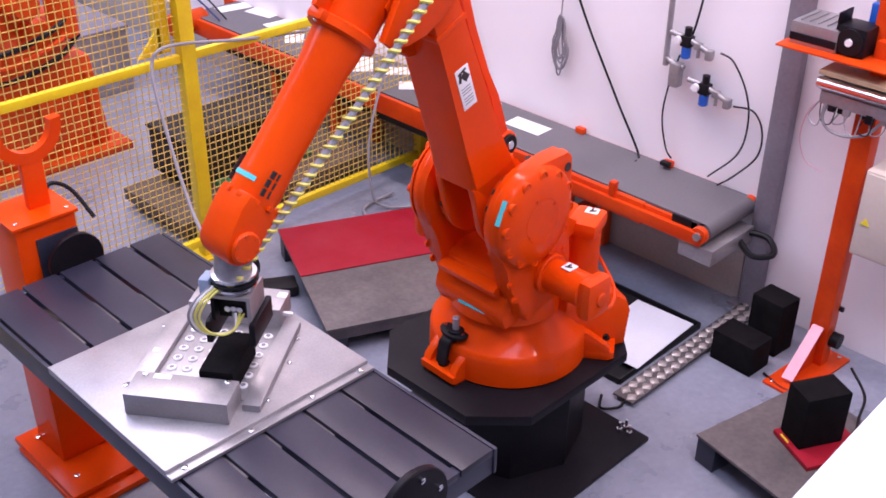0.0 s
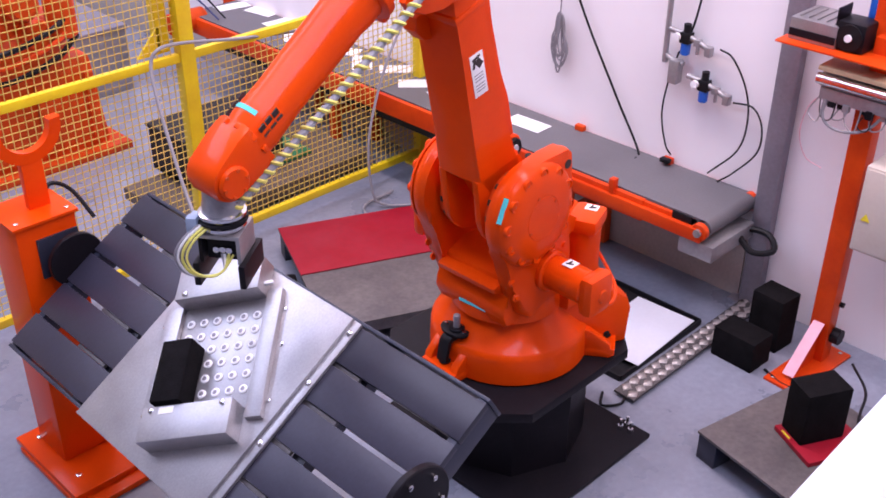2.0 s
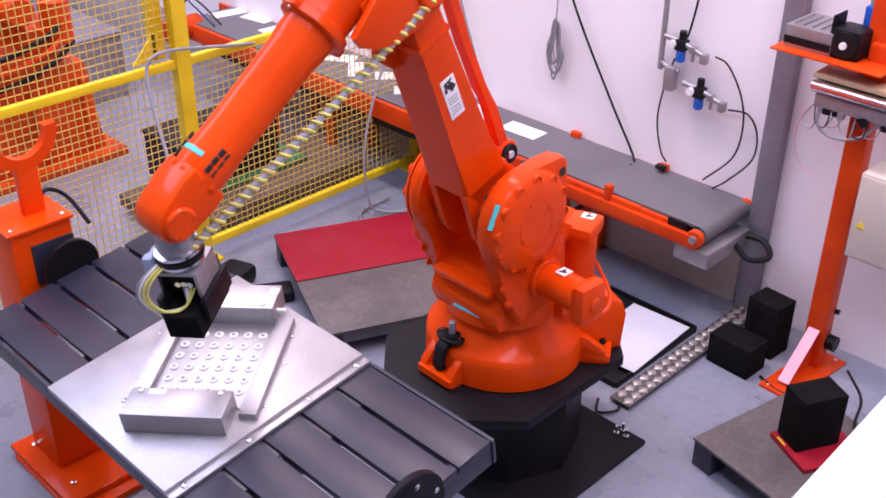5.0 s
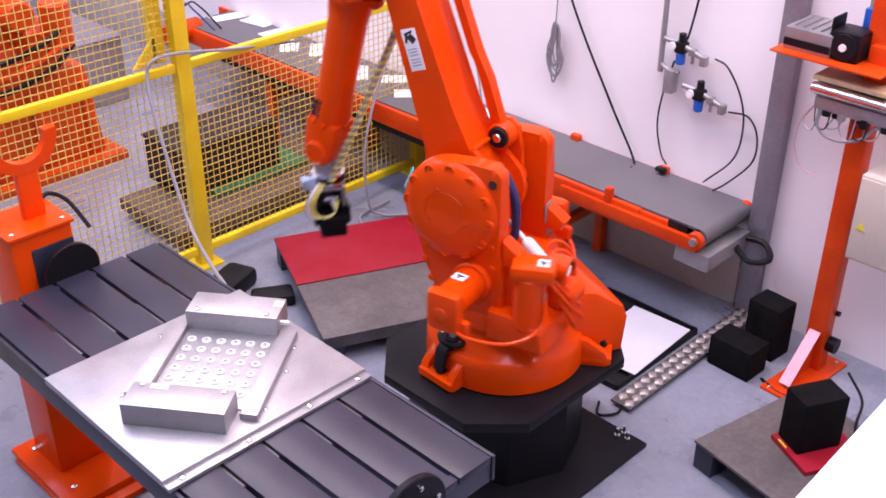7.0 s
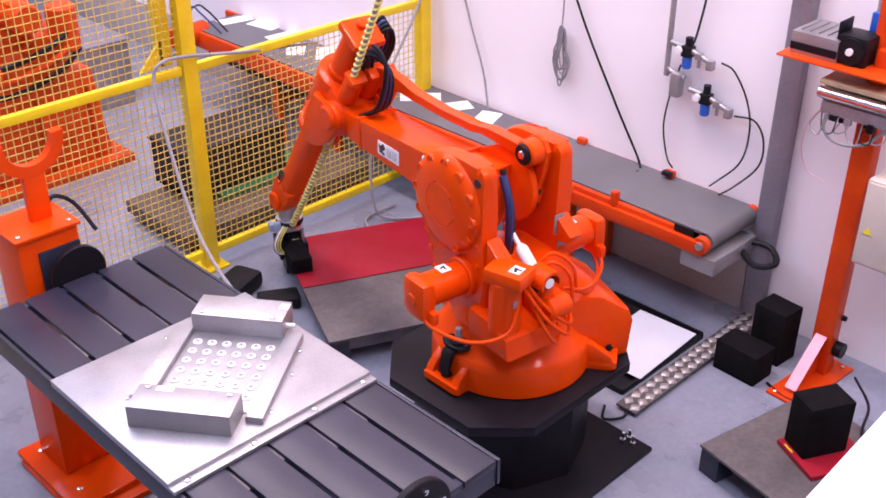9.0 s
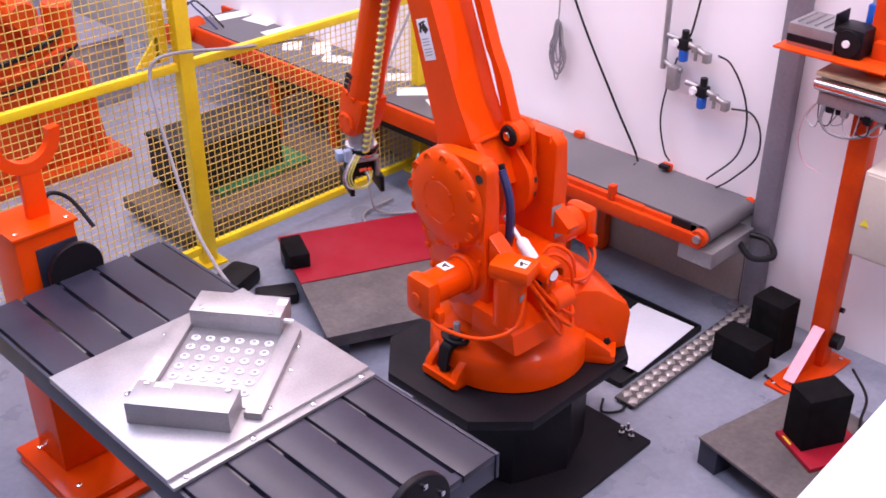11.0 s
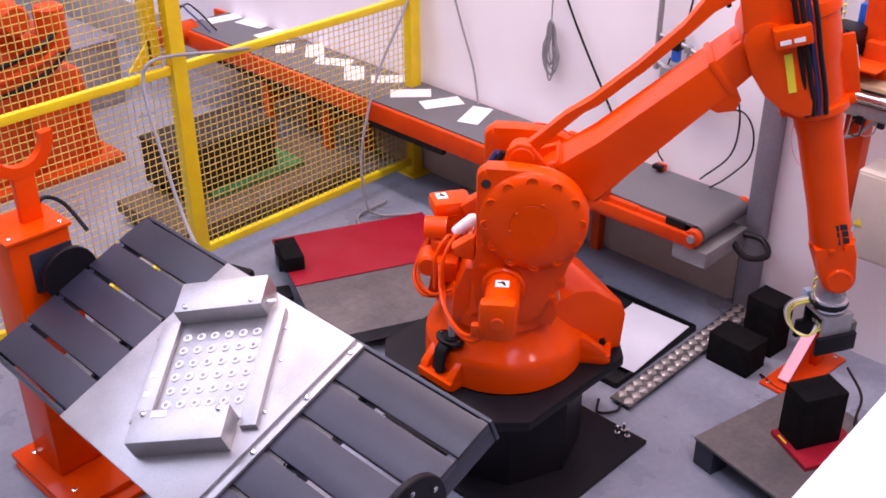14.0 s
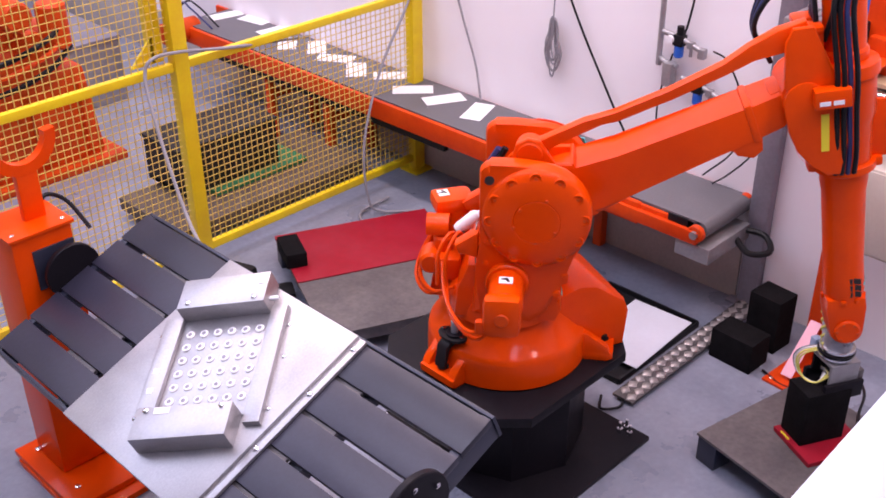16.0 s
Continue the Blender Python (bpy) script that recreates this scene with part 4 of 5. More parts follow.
def turning_frame():
    bm = nb()
    turned(bm, [(0.196, 0.226), (0.206, 0.232), (0.205, 0.275), (0.196, 0.305), (0.178, 0.33)], seg=56)
    fr = part("turning_frame", bm, ORANGE, robot)
    # waisted foot: wide in front, with a sloping shelf under the arm
    bm = nb()
    prism(bm, [(-0.17, 0.25), (0.185, 0.245), (0.205, 0.29), (0.20, 0.33), (0.165, 0.385), (0.185, 0.40), (0.175, 0.425), (0.09, 0.46), (-0.12, 0.46), (-0.16, 0.36)], -0.165, 0.165, bevel=0.03)
    part("saddle", bm, ORANGE, fr)
    bm = nb()
    prism(bm, [(0.08, 0.345), (0.185, 0.365), (0.222, 0.385), (0.226, 0.402), (0.205, 0.412), (0.08, 0.415)], -0.135, 0.135, bevel=0.012)
    part("front_ledge", bm, ORANGE, fr)
    for s in (1, -1):
        turn = Matrix.Identity(4) if s > 0 else pose(A1 * 2, 0, 0, 0, 0, 180)
        bm = nb()
        rim = [(A1 + 0.183 * math.cos(radians(a)), H2 + 0.183 * math.sin(radians(a))) for a in range(-36, 91, 12)]
        corner = [(A1 - 0.155 + 0.036 * math.cos(radians(a)), H2 + 0.147 + 0.036 * math.sin(radians(a))) for a in range(90, 181, 18)]
        prism(bm, [(-0.105, 0.285), (0.10, 0.255), (0.155, 0.30), (0.20, 0.42), (0.232, 0.52)] + rim + [(A1 - 0.08, H2 + 0.183)] + corner + [(A1 - 0.188, H2), (A1 - 0.185, H2 - 0.10), (-0.095, 0.45)], 0.132 * s, 0.198 * s, bevel=0.028)
        ck = part("cheek", bm, ORANGE, fr)
        # no hole is cut; a dark disc paints the shade inside it
        bm = nb()
        turned(bm, [(0.016, 0.0), (0.016, 0.003)], "y", (A1 - 0.157, 0.1985 * s - 0.0015, H2 + 0.13), 20)
        part("lifting_hole_shade", bm, INK_SHADE, ck, "dark disc painted as the shade in the casting's lifting hole")
        # domed gear cover with a flat round lid and sunk bolts on its rim
        bm = nb()
        turned(bm, [(0.180, 0.0), (0.178, 0.010), (0.166, 0.021), (0.140, 0.032), (0.100, 0.0375), (0.079, 0.0385), (0.077, 0.0365), (0.075, 0.0390), (0.0001, 0.0395)], "y", (A1, 0, H2), 56, m=pose(0, 0.196 * s, 0) @ turn)
        g = part("gear_cover", bm, ORANGE, fr)
        for k in range(12):
            a = math.radians(30 * k + 3)
            c = pose(A1 + 0.154 * math.cos(a), (0.196 + 0.024) * s, H2 + 0.154 * math.sin(a), -90 * s, 0, 0)
            bm = nb()
            turned(bm, [(0.021, -0.008), (0.0185, 0.005), (0.0135, 0.005), (0.0125, -0.002), (0.010, -0.0025), (0.0095, 0.003), (0.006, 0.0035)], seg=14)
            share("bolt_head", mesh_of("bolt_head", bm, ORANGE), g, c)
            bm = nb()
            turned(bm, [(0.0058, 0.002), (0.0058, 0.0042)], seg=6)
            share("bolt_socket", mesh_of("bolt_socket", bm, ORANGE_OLD), g, c)
        for dx, dz in ((-0.055, 0.045), (0.062, -0.035), (0.03, 0.08), (-0.075, -0.02)):
            bm = nb()
            cyl(bm, 0.006, 0.008, "y", (A1 + dx, 0.2345 * s, H2 + dz), 10, 0.0015)
            part("plug_screw", bm, ORANGE_DARK, g)
        # ribbed lower casting with rows of bolts
        for dx, dz in ((-0.16, -0.10), (-0.165, -0.18), (-0.13, -0.26), (0.10, -0.22), (0.075, -0.29)):
            bm = nb()
            turned(bm, [(0.016, 0), (0.015, 0.006), (0.010, 0.007), (0.009, 0.012)], "y", (A1 + dx, 0, H2 + dz), 12, m=pose(0, 0.192 * s, 0) @ (turn if s > 0 else pose((A1 + dx) * 2, 0, 0, 0, 0, 180)))
            part("bolt_head", bm, ORANGE, ck)
        bm = nb()
        prism(bm, [(-0.085, 0.50), (-0.15, 0.515), (-0.165, 0.545), (-0.085, 0.60)], 0.125 * s, 0.185 * s, bevel=0.01)
        part("rear_lip", bm, ORANGE, ck)
        # arm motor lying across, with a square-shouldered end bell
        bm = nb()
        cyl(bm, 0.075, 0.03, "y", (0.015, 0.205 * s, 0.422), 28, 0.006)
        cyl(bm, 0.060, 0.17, "y", (0.015, 0.285 * s, 0.422), 28, 0.006)
        mo = part("arm_motor", bm, ORANGE, fr)
        bm = nb()
        box(bm, 0.126, 0.062, 0.150, (0.008, 0.392 * s, 0.412), bevel=0.030)
        part("end_bell", bm, ORANGE, mo)
        bm = nb()
        cyl(bm, 0.024, 0.010, "y", (0.008, 0.424 * s, 0.412), 20, 0.003)
        part("end_cap", bm, ORANGE_DARK, mo)
        bm = nb()
        box(bm, 0.060, 0.03, 0.052, (-0.05, 0.385 * s, 0.36), bevel=0.012)
        part("plug_housing", bm, ORANGE, mo)
        bm = nb()
        box(bm, 0.046, 0.040, 0.003, (0.015, 0.288 * s, 0.4830))
        part("motor_label", bm, PAPER, mo, "small white label with dark marks")
        bm = nb()
        box(bm, 0.009, 0.026, 0.001, (0.020, 0.288 * s, 0.4852), (0, 0, 25))
        box(bm, 0.024, 0.008, 0.001, (0.012, 0.284 * s, 0.4852))
        part("label_print", bm, INK_SHADE, mo)
    # the standing motor that turns the frame
    bm = nb()
    cyl(bm, 0.056, 0.20, "z", (-0.195, 0.185, 0.41), 28, 0.006)
    box(bm, 0.150, 0.115, 0.060, (-0.205, 0.180, 0.528), (0, 0, 20), 0.022)
    mo = part("turning_motor", bm, ORANGE, fr)
    bm = nb()
    box(bm, 0.040, 0.046, 0.002, (-0.238, 0.176, 0.559), (0, 0, 20))
    part("motor_label", bm, PAPER, mo, "small white label with dark marks")
    bm = nb()
    box(bm, 0.010, 0.028, 0.001, (-0.236, 0.180, 0.5606), (0, 0, 45))
    box(bm, 0.022, 0.007, 0.001, (-0.244, 0.172, 0.5606), (0, 0, 20))
    part("label_print", bm, INK_SHADE, mo)
    bm = nb()
    box(bm, 0.004, 0.036, 0.020, (-0.252, 0.185, 0.44), (0, 0, 20))
    part("rating_plate", bm, GALV, mo)
    bm = nb()
    prism(bm, [(-0.275, 0.235), (-0.06, 0.235), (-0.06, 0.345), (-0.20, 0.345), (-0.262, 0.31)], 0.02, 0.235, bevel=0.012)
    part("motor_foot", bm, ORANGE, fr)
    # hooded pressure gauge and the housings under it
    bm = nb()
    hood = [(0.046 * math.cos(radians(a)), 0.046 * math.sin(radians(a))) for a in range(-20, 201, 20)] + [(0.034 * math.cos(radians(a)), 0.034 * math.sin(radians(a))) for a in range(200, -21, -20)]
    k = len(hood) // 2
    a = [bm.verts.new((-0.285, 0.060 + u, 0.485 + v)) for u, v in hood]
    b = [bm.verts.new((-0.205, 0.060 + u, 0.485 + v)) for u, v in hood]
    for i in range(k - 1):
        bm.faces.new((a[i], a[i + 1], a[2 * k - 2 - i], a[2 * k - 1 - i]))
        bm.faces.new((b[i + 1], b[i], b[2 * k - 1 - i], b[2 * k - 2 - i]))
    for i in range(2 * k):
        bm.faces.new((a[(i + 1) % (2 * k)], a[i], b[i], b[(i + 1) % (2 * k)]))
    part("gauge_hood", bm, ORANGE, fr)
    bm = nb()
    cyl(bm, 0.023, 0.030, "x", (-0.262, 0.066, 0.488), 22, 0.003)
    ga = part("gauge", bm, RUBBER, fr, "round dial gauge")
    bm = nb()
    cyl(bm, 0.019, 0.004, "x", (-0.278, 0.066, 0.488), 22)
    part("dial", bm, PAPER, ga)
    bm = nb()
    cyl(bm, 0.042, 0.10, "y", (-0.265, 0.02, 0.375), 24, 0.010)
    cyl(bm, 0.036, 0.12, "z", (-0.225, 0.045, 0.40), 20, 0.008)
    box(bm, 0.10, 0.12, 0.09, (-0.205, 0.02, 0.36), bevel=0.022)
    part("valve_housing", bm, ORANGE, fr)
    bm = nb()
    cyl(bm, 0.013, 0.035, "z", (-0.235, 0.09, 0.462), 12, 0.002)
    part("black_fitting", bm, RUBBER, fr)
    bm = nb()
    box(bm, 0.03, 0.03, 0.05, (-0.16, 0.02, 0.46), bevel=0.006)
    part("black_fitting", bm, RUBBER, fr)
    for y, z in ((-0.135, 0.63), (-0.155, 0.575)):
        bm = nb()
        box(bm, 0.003, 0.045, 0.075, (-0.0945, y, z - 0.06), bevel=0.001)
        part("rating_plate", bm, GALV, fr, "grey metal rating plate")
    rear_cables(fr)
    # white balancing cylinder with its thin rod
    lo, hi = Vector((-0.175, 0.045, 0.480)), Vector((-0.030, 0.055, 0.610))
    m = Matrix.Translation(lo) @ (hi - lo).to_track_quat("Z", "Y").to_matrix().to_4x4()
    bm = nb()
    turned(bm, [(0.020, 0.0), (0.023, 0.01), (0.023, 0.085), (0.015, 0.10), (0.010, 0.102)], seg=20, m=m)
    part("balance_cylinder", bm, RAILW, fr, "white balancing cylinder")
    bm = nb()
    turned(bm, [(0.009, 0.10), (0.009, (hi - lo).length)], seg=12, m=m)
    part("cylinder_rod", bm, RAILW, fr)
    bm = nb()
    tube(bm, [(-0.05, 0.06, 0.50), (-0.075, 0.075, 0.58), (-0.075, 0.08, 0.70), (-0.03, 0.075, 0.79)], 0.015, 8, 6)
    part("dark_hose", bm, DARKBLUE, fr)
    bm = nb()
    tube(bm, [(-0.03, 0.03, 0.48), (-0.06, 0.05, 0.58), (-0.055, 0.06, 0.70), (-0.01, 0.06, 0.80)], 0.012, 8, 6)
    part("dark_hose", bm, RUBBER, fr)
    bm = nb()
    box(bm, 0.003, 0.120, 0.011, (0.2035, 0.018, 0.283), (0, -6, 4))
    part("tape_mark", bm, CYAN, fr, "strip of cyan tape")
    bm = nb()
    box(bm, 0.004, 0.016, 0.085, (0.1805, 0.199, 0), (0, 0, 40), m=pose(A1, 0, H2, 0, -24.5, 0))
    part("tape_mark", bm, CYAN, fr, "strip of cyan tape")
    return fr


def lower_arm():
    # a hollow box casting; the foot is open in front between two round plates
    bm = nb()
    prism(bm, [(-0.075, -0.02), (0.02, -0.02), (0.05, 0.075), (0.122, 0.165), (0.102, 0.32), (0.085, 0.60), (0.080, 0.72), (0.076, 0.82), (0.055, 0.855), (-0.036, 0.855), (-0.034, 0.76), (-0.034, 0.30), (-0.070, 0.12)], -0.088, 0.088, bevel=0.014)
    cyl(bm, 0.068, 0.20, "y", (0, 0, L1), 28, 0.01)
    box(bm, 0.105, 0.13, 0.10, (0.01, 0, 0.86), bevel=0.02)
    ar = part("lower_arm", bm, ORANGE, robot)
    for s in (1, -1):
        bm = nb()
        rim = [(0.142 * math.cos(radians(a)), 0.142 * math.sin(radians(a))) for a in range(170, 381, 15)]
        prism(bm, [(-0.078, 0.16)] + rim + [(0.123, 0.17)], 0.060 * s, 0.088 * s, bevel=0.008)
        fp = part("foot_plate", bm, ORANGE, ar)
        # gear ring with slots, seen in the gap beside the cheek
        bm = nb()
        turned(bm, [(0.126, -0.013), (0.130, -0.010), (0.130, 0.010), (0.126, 0.013)], "y", (0, 0.102 * s, 0), 48)
        part("gear_ring", bm, ORANGE_DARK, fp)
        # each slot is a dark block, its shade put into the colour
        bm = nb()
        box(bm, 0.020, 0.013, 0.008, (0, 0, 0), bevel=0.002)
        slot_mark = mesh_of("ring_slot_shade", bm, INK_SHADE)
        for k in range(14):
            share("ring_slot_shade", slot_mark, fp, pose(0, 0.102 * s, 0, 0, 360 / 14 * k, 0) @ pose(0, 0, 0.1275))
    bm = nb()
    box(bm, 0.132, 0.186, 0.026, (0.022, 0, 0.735), (0, 4, 0), 0.010)
    part("collar", bm, ORANGE, ar)
    bm = nb()
    box(bm, 0.057, 0.002, 0.142, (0.033, 0.0892, 0.528), (0, -2, 0), 0.0005)
    part("arm_label", bm, PAPER, ar, "white safety label with dark print")
    bm = nb()
    box(bm, 0.024, 0.001, 0.030, (0.025, 0.0906, 0.565), (0, 35, 0))
    box(bm, 0.036, 0.001, 0.007, (0.033, 0.0906, 0.585), (0, 10, 0))
    box(bm, 0.010, 0.001, 0.034, (0.045, 0.0906, 0.570), (0, -20, 0))
    part("label_print", bm, INK_SHADE, ar)
    bm = nb()
    for z in (0.475, 0.485, 0.495, 0.510, 0.520, 0.530):
        box(bm, 0.038, 0.0008, 0.003, (0.034, 0.0905, z))
    part("label_lines", bm, CABLE_GREY, ar, "fine grey lines of print")
    bm = nb()
    box(bm, 0.03, 0.165, 0.012, (-0.066, 0, 0.16), bevel=0.003)
    part("rib", bm, ORANGE, ar)
    bm = nb()
    prism(bm, [(0.075, 0.64), (0.112, 0.655), (0.140, 0.70), (0.125, 0.735), (0.075, 0.75)], -0.085, -0.030, bevel=0.008)
    part("stop_block", bm, ORANGE, ar)
    return ar


def crank():
    """The drive lever that pushes the parallel rod."""
    bm = nb()
    prism(bm, [(0.10, -0.06), (0.10, 0.06), (0.0, 0.125), (-0.15, 0.075), (-0.23, 0.04), (-0.245, 0.0), (-0.23, -0.04), (-0.15, -0.075), (0.0, -0.125)], -0.115, -0.092, bevel=0.008)
    cyl(bm, 0.044, 0.030, "y", (-0.189, -0.105, 0), 24, 0.006)
    ck = part("drive_lever", bm, ORANGE, robot)
    bm = nb()
    cyl(bm, 0.037, 0.034, "y", (-0.189, -0.044, 0), 24, 0.004)
    b = part("bearing", bm, RUBBER, ck, "black bearing ring")
    bm = nb()
    cyl(bm, 0.016, 0.044, "y", (-0.189, -0.044, 0), 16, 0.003)
    part("pin", bm, CHROME, b)
    return ck


def push_rod():
    bm = nb()
    # a flat cast bar, bent near both ends and widening to the upper eye
    line = [(0.0, 0.0, 0.024), (-0.004, 0.10, 0.018), (-0.010, 0.20, 0.014), (-0.004, 0.25, 0.013), (0.008, 0.30, 0.013), (0.006, 0.48, 0.015), (-0.004, L1 - 0.24, 0.017), (-0.022, L1 - 0.15, 0.021), (-0.020, L1 - 0.06, 0.038), (-0.004, L1 + 0.03, 0.046)]
    prism(bm, [(x - w, z) for x, z, w in line] + [(x + w, z) for x, z, w in reversed(line)], -0.022, 0.022, bevel=0.006)
    cyl(bm, 0.048, 0.06, "y", (0, 0, 0), 24, 0.006)
    cyl(bm, 0.03, 0.05, "y", (0, 0, L1), 24, 0.006)
    return part("push_rod", bm, ORANGE, robot)


def forearm():
    # main casting: bearing housing with a wide disc, then a barrel down to the flange
    bm = nb()
    turned(bm, [(0.070, -0.085), (0.104, -0.075), (0.107, -0.065), (0.107, -0.035), (0.098, -0.028), (0.098, 0.10), (0.088, 0.125), (0.086, 0.27)], "x", (0, 0, A3), 44)
    fa = part("forearm", bm, ORANGE, robot)
    bm = nb()
    prism(bm, [(-0.075, 0.02), (-0.05, -0.045), (0.0, -0.062), (0.09, -0.048), (0.18, 0.0), (0.20, 0.06), (0.18, 0.13), (-0.075, 0.13)], -0.094, 0.094, bevel=0.016)
    part("elbow_housing", bm, ORANGE, fa)
    # curved side plates that carry the elbow pin
    for s in (1, -1):
        bm = nb()
        boss = [(0.064 * math.cos(radians(a)), 0.064 * math.sin(radians(a))) for a in range(100, 281, 20)]
        prism(bm, boss + [(0.10, -0.052), (0.17, -0.026), (0.225, 0.015), (0.262, 0.065), (0.262, 0.105), (0.12, 0.135), (0.0, 0.13)], 0.100 * s, 0.128 * s, bevel=0.010)
        ch = part("elbow_cheek", bm, ORANGE, fa)
        if s > 0:
            bm = nb()
            cyl(bm, 0.052, 0.030, "y", (0, 0.128, 0), 30, 0.008)
            part("pin_boss", bm, ORANGE, ch)
    # lever behind the elbow to which the push rod is pinned
    bm = nb()
    prism(bm, [(-0.235, 0.03), (-0.235, -0.03), (-0.19, -0.055), (-0.05, -0.06), (0.02, 0.0), (0.0, 0.09), (-0.08, 0.09)], -0.122, -0.096, bevel=0.008)
    part("rear_lever", bm, ORANGE, fa)
    # wrist drive motor in line with the tube, with its cap plate
    bm = nb()
    turned(bm, [(0.064, -0.31), (0.066, -0.30), (0.066, -0.12), (0.074, -0.11), (0.074, -0.07)], "x", (0, 0, A3), 36)
    mo = part("wrist_motor", bm, ORANGE, fa)
    bm = nb()
    box(bm, 0.040, 0.150, 0.140, (-0.325, 0, A3), bevel=0.018)
    cyl(bm, 0.020, 0.030, "x", (-0.352, 0.0, A3 + 0.02), 16, 0.003)
    part("motor_cap", bm, ORANGE, mo)
    bm = nb()
    box(bm, 0.046, 0.002, 0.024, (-0.21, -0.0668, A3), bevel=0.0005)
    part("rating_plate", bm, GALV, mo)
    for y, z in ((0.050, A3 - 0.115), (-0.045, A3 - 0.110)):
        bm = nb()
        cyl(bm, 0.040, 0.13, "x", (-0.135, y, z), 22, 0.008)
        box(bm, 0.030, 0.080, 0.075, (-0.205, y, z), bevel=0.016)
        part("wrist_motor", bm, ORANGE, fa)
    # split flange and the bracket that holds the leads
    bm = nb()
    turned(bm, [(0.088, 0.262), (0.100, 0.268), (0.100, 0.292), (0.090, 0.298)], "x", (0, 0, A3), 44)
    box(bm, 0.034, 0.060, 0.236, (0.280, 0, A3), bevel=0.012)
    part("flange", bm, ORANGE, fa)
    for z in (A3 + 0.100, A3 - 0.100):
        bm = nb()
        cyl(bm, 0.008, 0.040, "x", (0.280, 0, z), 10, 0.002)
        part("flange_bolt", bm, CHROME, fa)
    bm = nb()
    box(bm, 0.20, 0.020, 0.060, (0.170, 0.0, A3 + 0.105), bevel=0.006)
    part("lead_cover", bm, ORANGE, fa)
    bm = nb()
    box(bm, 0.075, 0.014, 0.002, (0.15, 0.0, A3 + 0.136))
    part("cover_label", bm, PAPER, fa)
    bm = nb()
    turned(bm, [(0.078, 0.29), (0.077, 0.34), (0.071, 0.38), (0.067, 0.66), (0.069, 0.71), (0.071, 0.76), (0.064, 0.81)], "x", (0, 0, A3), 40)
    tb = part("tube", bm, ORANGE, fa)
    for k in (1, -1):
        for i in range(3):
            bm = nb()
            x = 0.708 + 0.026 * i
            for dz in ((-0.014, 0.010), (0.014, 0.010)) if i else ((-0.012, 0.008), (0.010, 0.013)):
                box(bm, 0.021, 0.003, dz[1] * 2, (x, 0.0672 * k, A3 + 0.022 + dz[0]), (-18 * k, 0, 0))
            part("logo_mark", bm, INK_SHADE, tb, "dark painted logo shape")
    bm = nb()
    turned(bm, [(0.0722, 0.732), (0.0724, 0.746)], "x", (0, 0, A3), 40, caps=False)
    bmesh.ops.delete(bm, geom=[v for v in bm.verts if v.co.z < A3 + 0.052], context="VERTS")
    part("tape_mark", bm, CYAN, tb, "strip of cyan tape")
    # forked wrist with round ends and cover screws
    bm = nb()
    end = [(L2 + 0.060 * math.cos(radians(a)), A3 + 0.060 * math.sin(radians(a))) for a in range(-80, 81, 20)]
    prism(bm, [(0.78, A3 - 0.066), (0.83, A3 - 0.070)] + end + [(0.83, A3 + 0.070), (0.78, A3 + 0.066)], -0.066, 0.066, bevel=0.022)
    wf = part("wrist_fork", bm, ORANGE, fa)
    for s in (1, -1):
        bm = nb()
        cyl(bm, 0.046, 0.016, "y", (L2, 0.070 * s, A3), 28, 0.006)
        part("wrist_cap", bm, ORANGE, wf)
        for a in range(20, 380, 60):
            bm = nb()
            cyl(bm, 0.005, 0.006, "y", (L2 + 0.036 * math.cos(radians(a)), 0.079 * s, A3 + 0.036 * math.sin(radians(a))), 6)
            part("cap_screw", bm, ORANGE_OLD, wf)
    for a in range(0, 360, 40):
        bm = nb()
        box(bm, 0.016, 0.020, 0.010, (0.792, 0, A3 + 0.0) , bevel=0.003, m=Matrix.Translation((0, 0, A3)) @ pose(0, 0, 0, a + 20, 0, 0) @ Matrix.Translation((0, 0, -A3 + 0.070)))
        part("joint_bolt", bm, ORANGE, wf)
    bm = nb()
    box(bm, 0.060, 0.050, 0.11, (-0.015, -0.146, A3 - 0.065), bevel=0.006)
    part("cable_clamp", bm, ORANGE, fa)
    for z in (A3 - 0.09, A3 - 0.05):
        bm = nb()
        box(bm, 0.014, 0.002, 0.032, (-0.005, -0.1718, z))
        part("clamp_label", bm, PAPER, fa)
    bm = nb()
    box(bm, 0.125, 0.004, 0.024, (0.110, -0.1305, A3 - 0.083))
    part("yellow_strip", bm, YTAPE, fa, "yellow warning strip")
    # leads from the rear motors, over the clamp and along the barrel
    for k in range(4):
        bm = nb()
        y = -0.118 - 0.006 * (k % 2)
        z = A3 - 0.048 + 0.019 * k
        tube(bm, [(-0.16, -0.05 + 0.01 * k, A3 - 0.07), (-0.30, -0.06, A3 - 0.03 + 0.012 * k), (-0.36, -0.10, A3 - 0.03 + 0.02 * k), (-0.28, -0.13, z - 0.01), (-0.08, y - 0.02, z), (0.05, y - 0.012, z), (0.19, y, z + 0.003), (0.275, -0.098, z + 0.002)], 0.0085, 8, 7)
        part("cable", bm, (RUBBER, RUBBER, DARKBLUE, RUBBER)[k], fa)
    for k in range(5):
        bm = nb()
        tube(bm, [(-0.22, 0.045 - 0.02 * k, A3 - 0.09), (-0.32 - 0.015 * k, 0.02, A3 - 0.10), (-0.33 - 0.012 * k, -0.02 + 0.01 * k, A3 - 0.20), (-0.22, -0.01 + 0.012 * k, A3 - 0.27), (-0.09, 0.01 + 0.012 * k, A3 - 0.22)], 0.008, 8, 6)
        part("cable", bm, (RUBBER, DARKBLUE, RUBBER, DARKBLUE, RUBBER)[k], fa)
    return fa


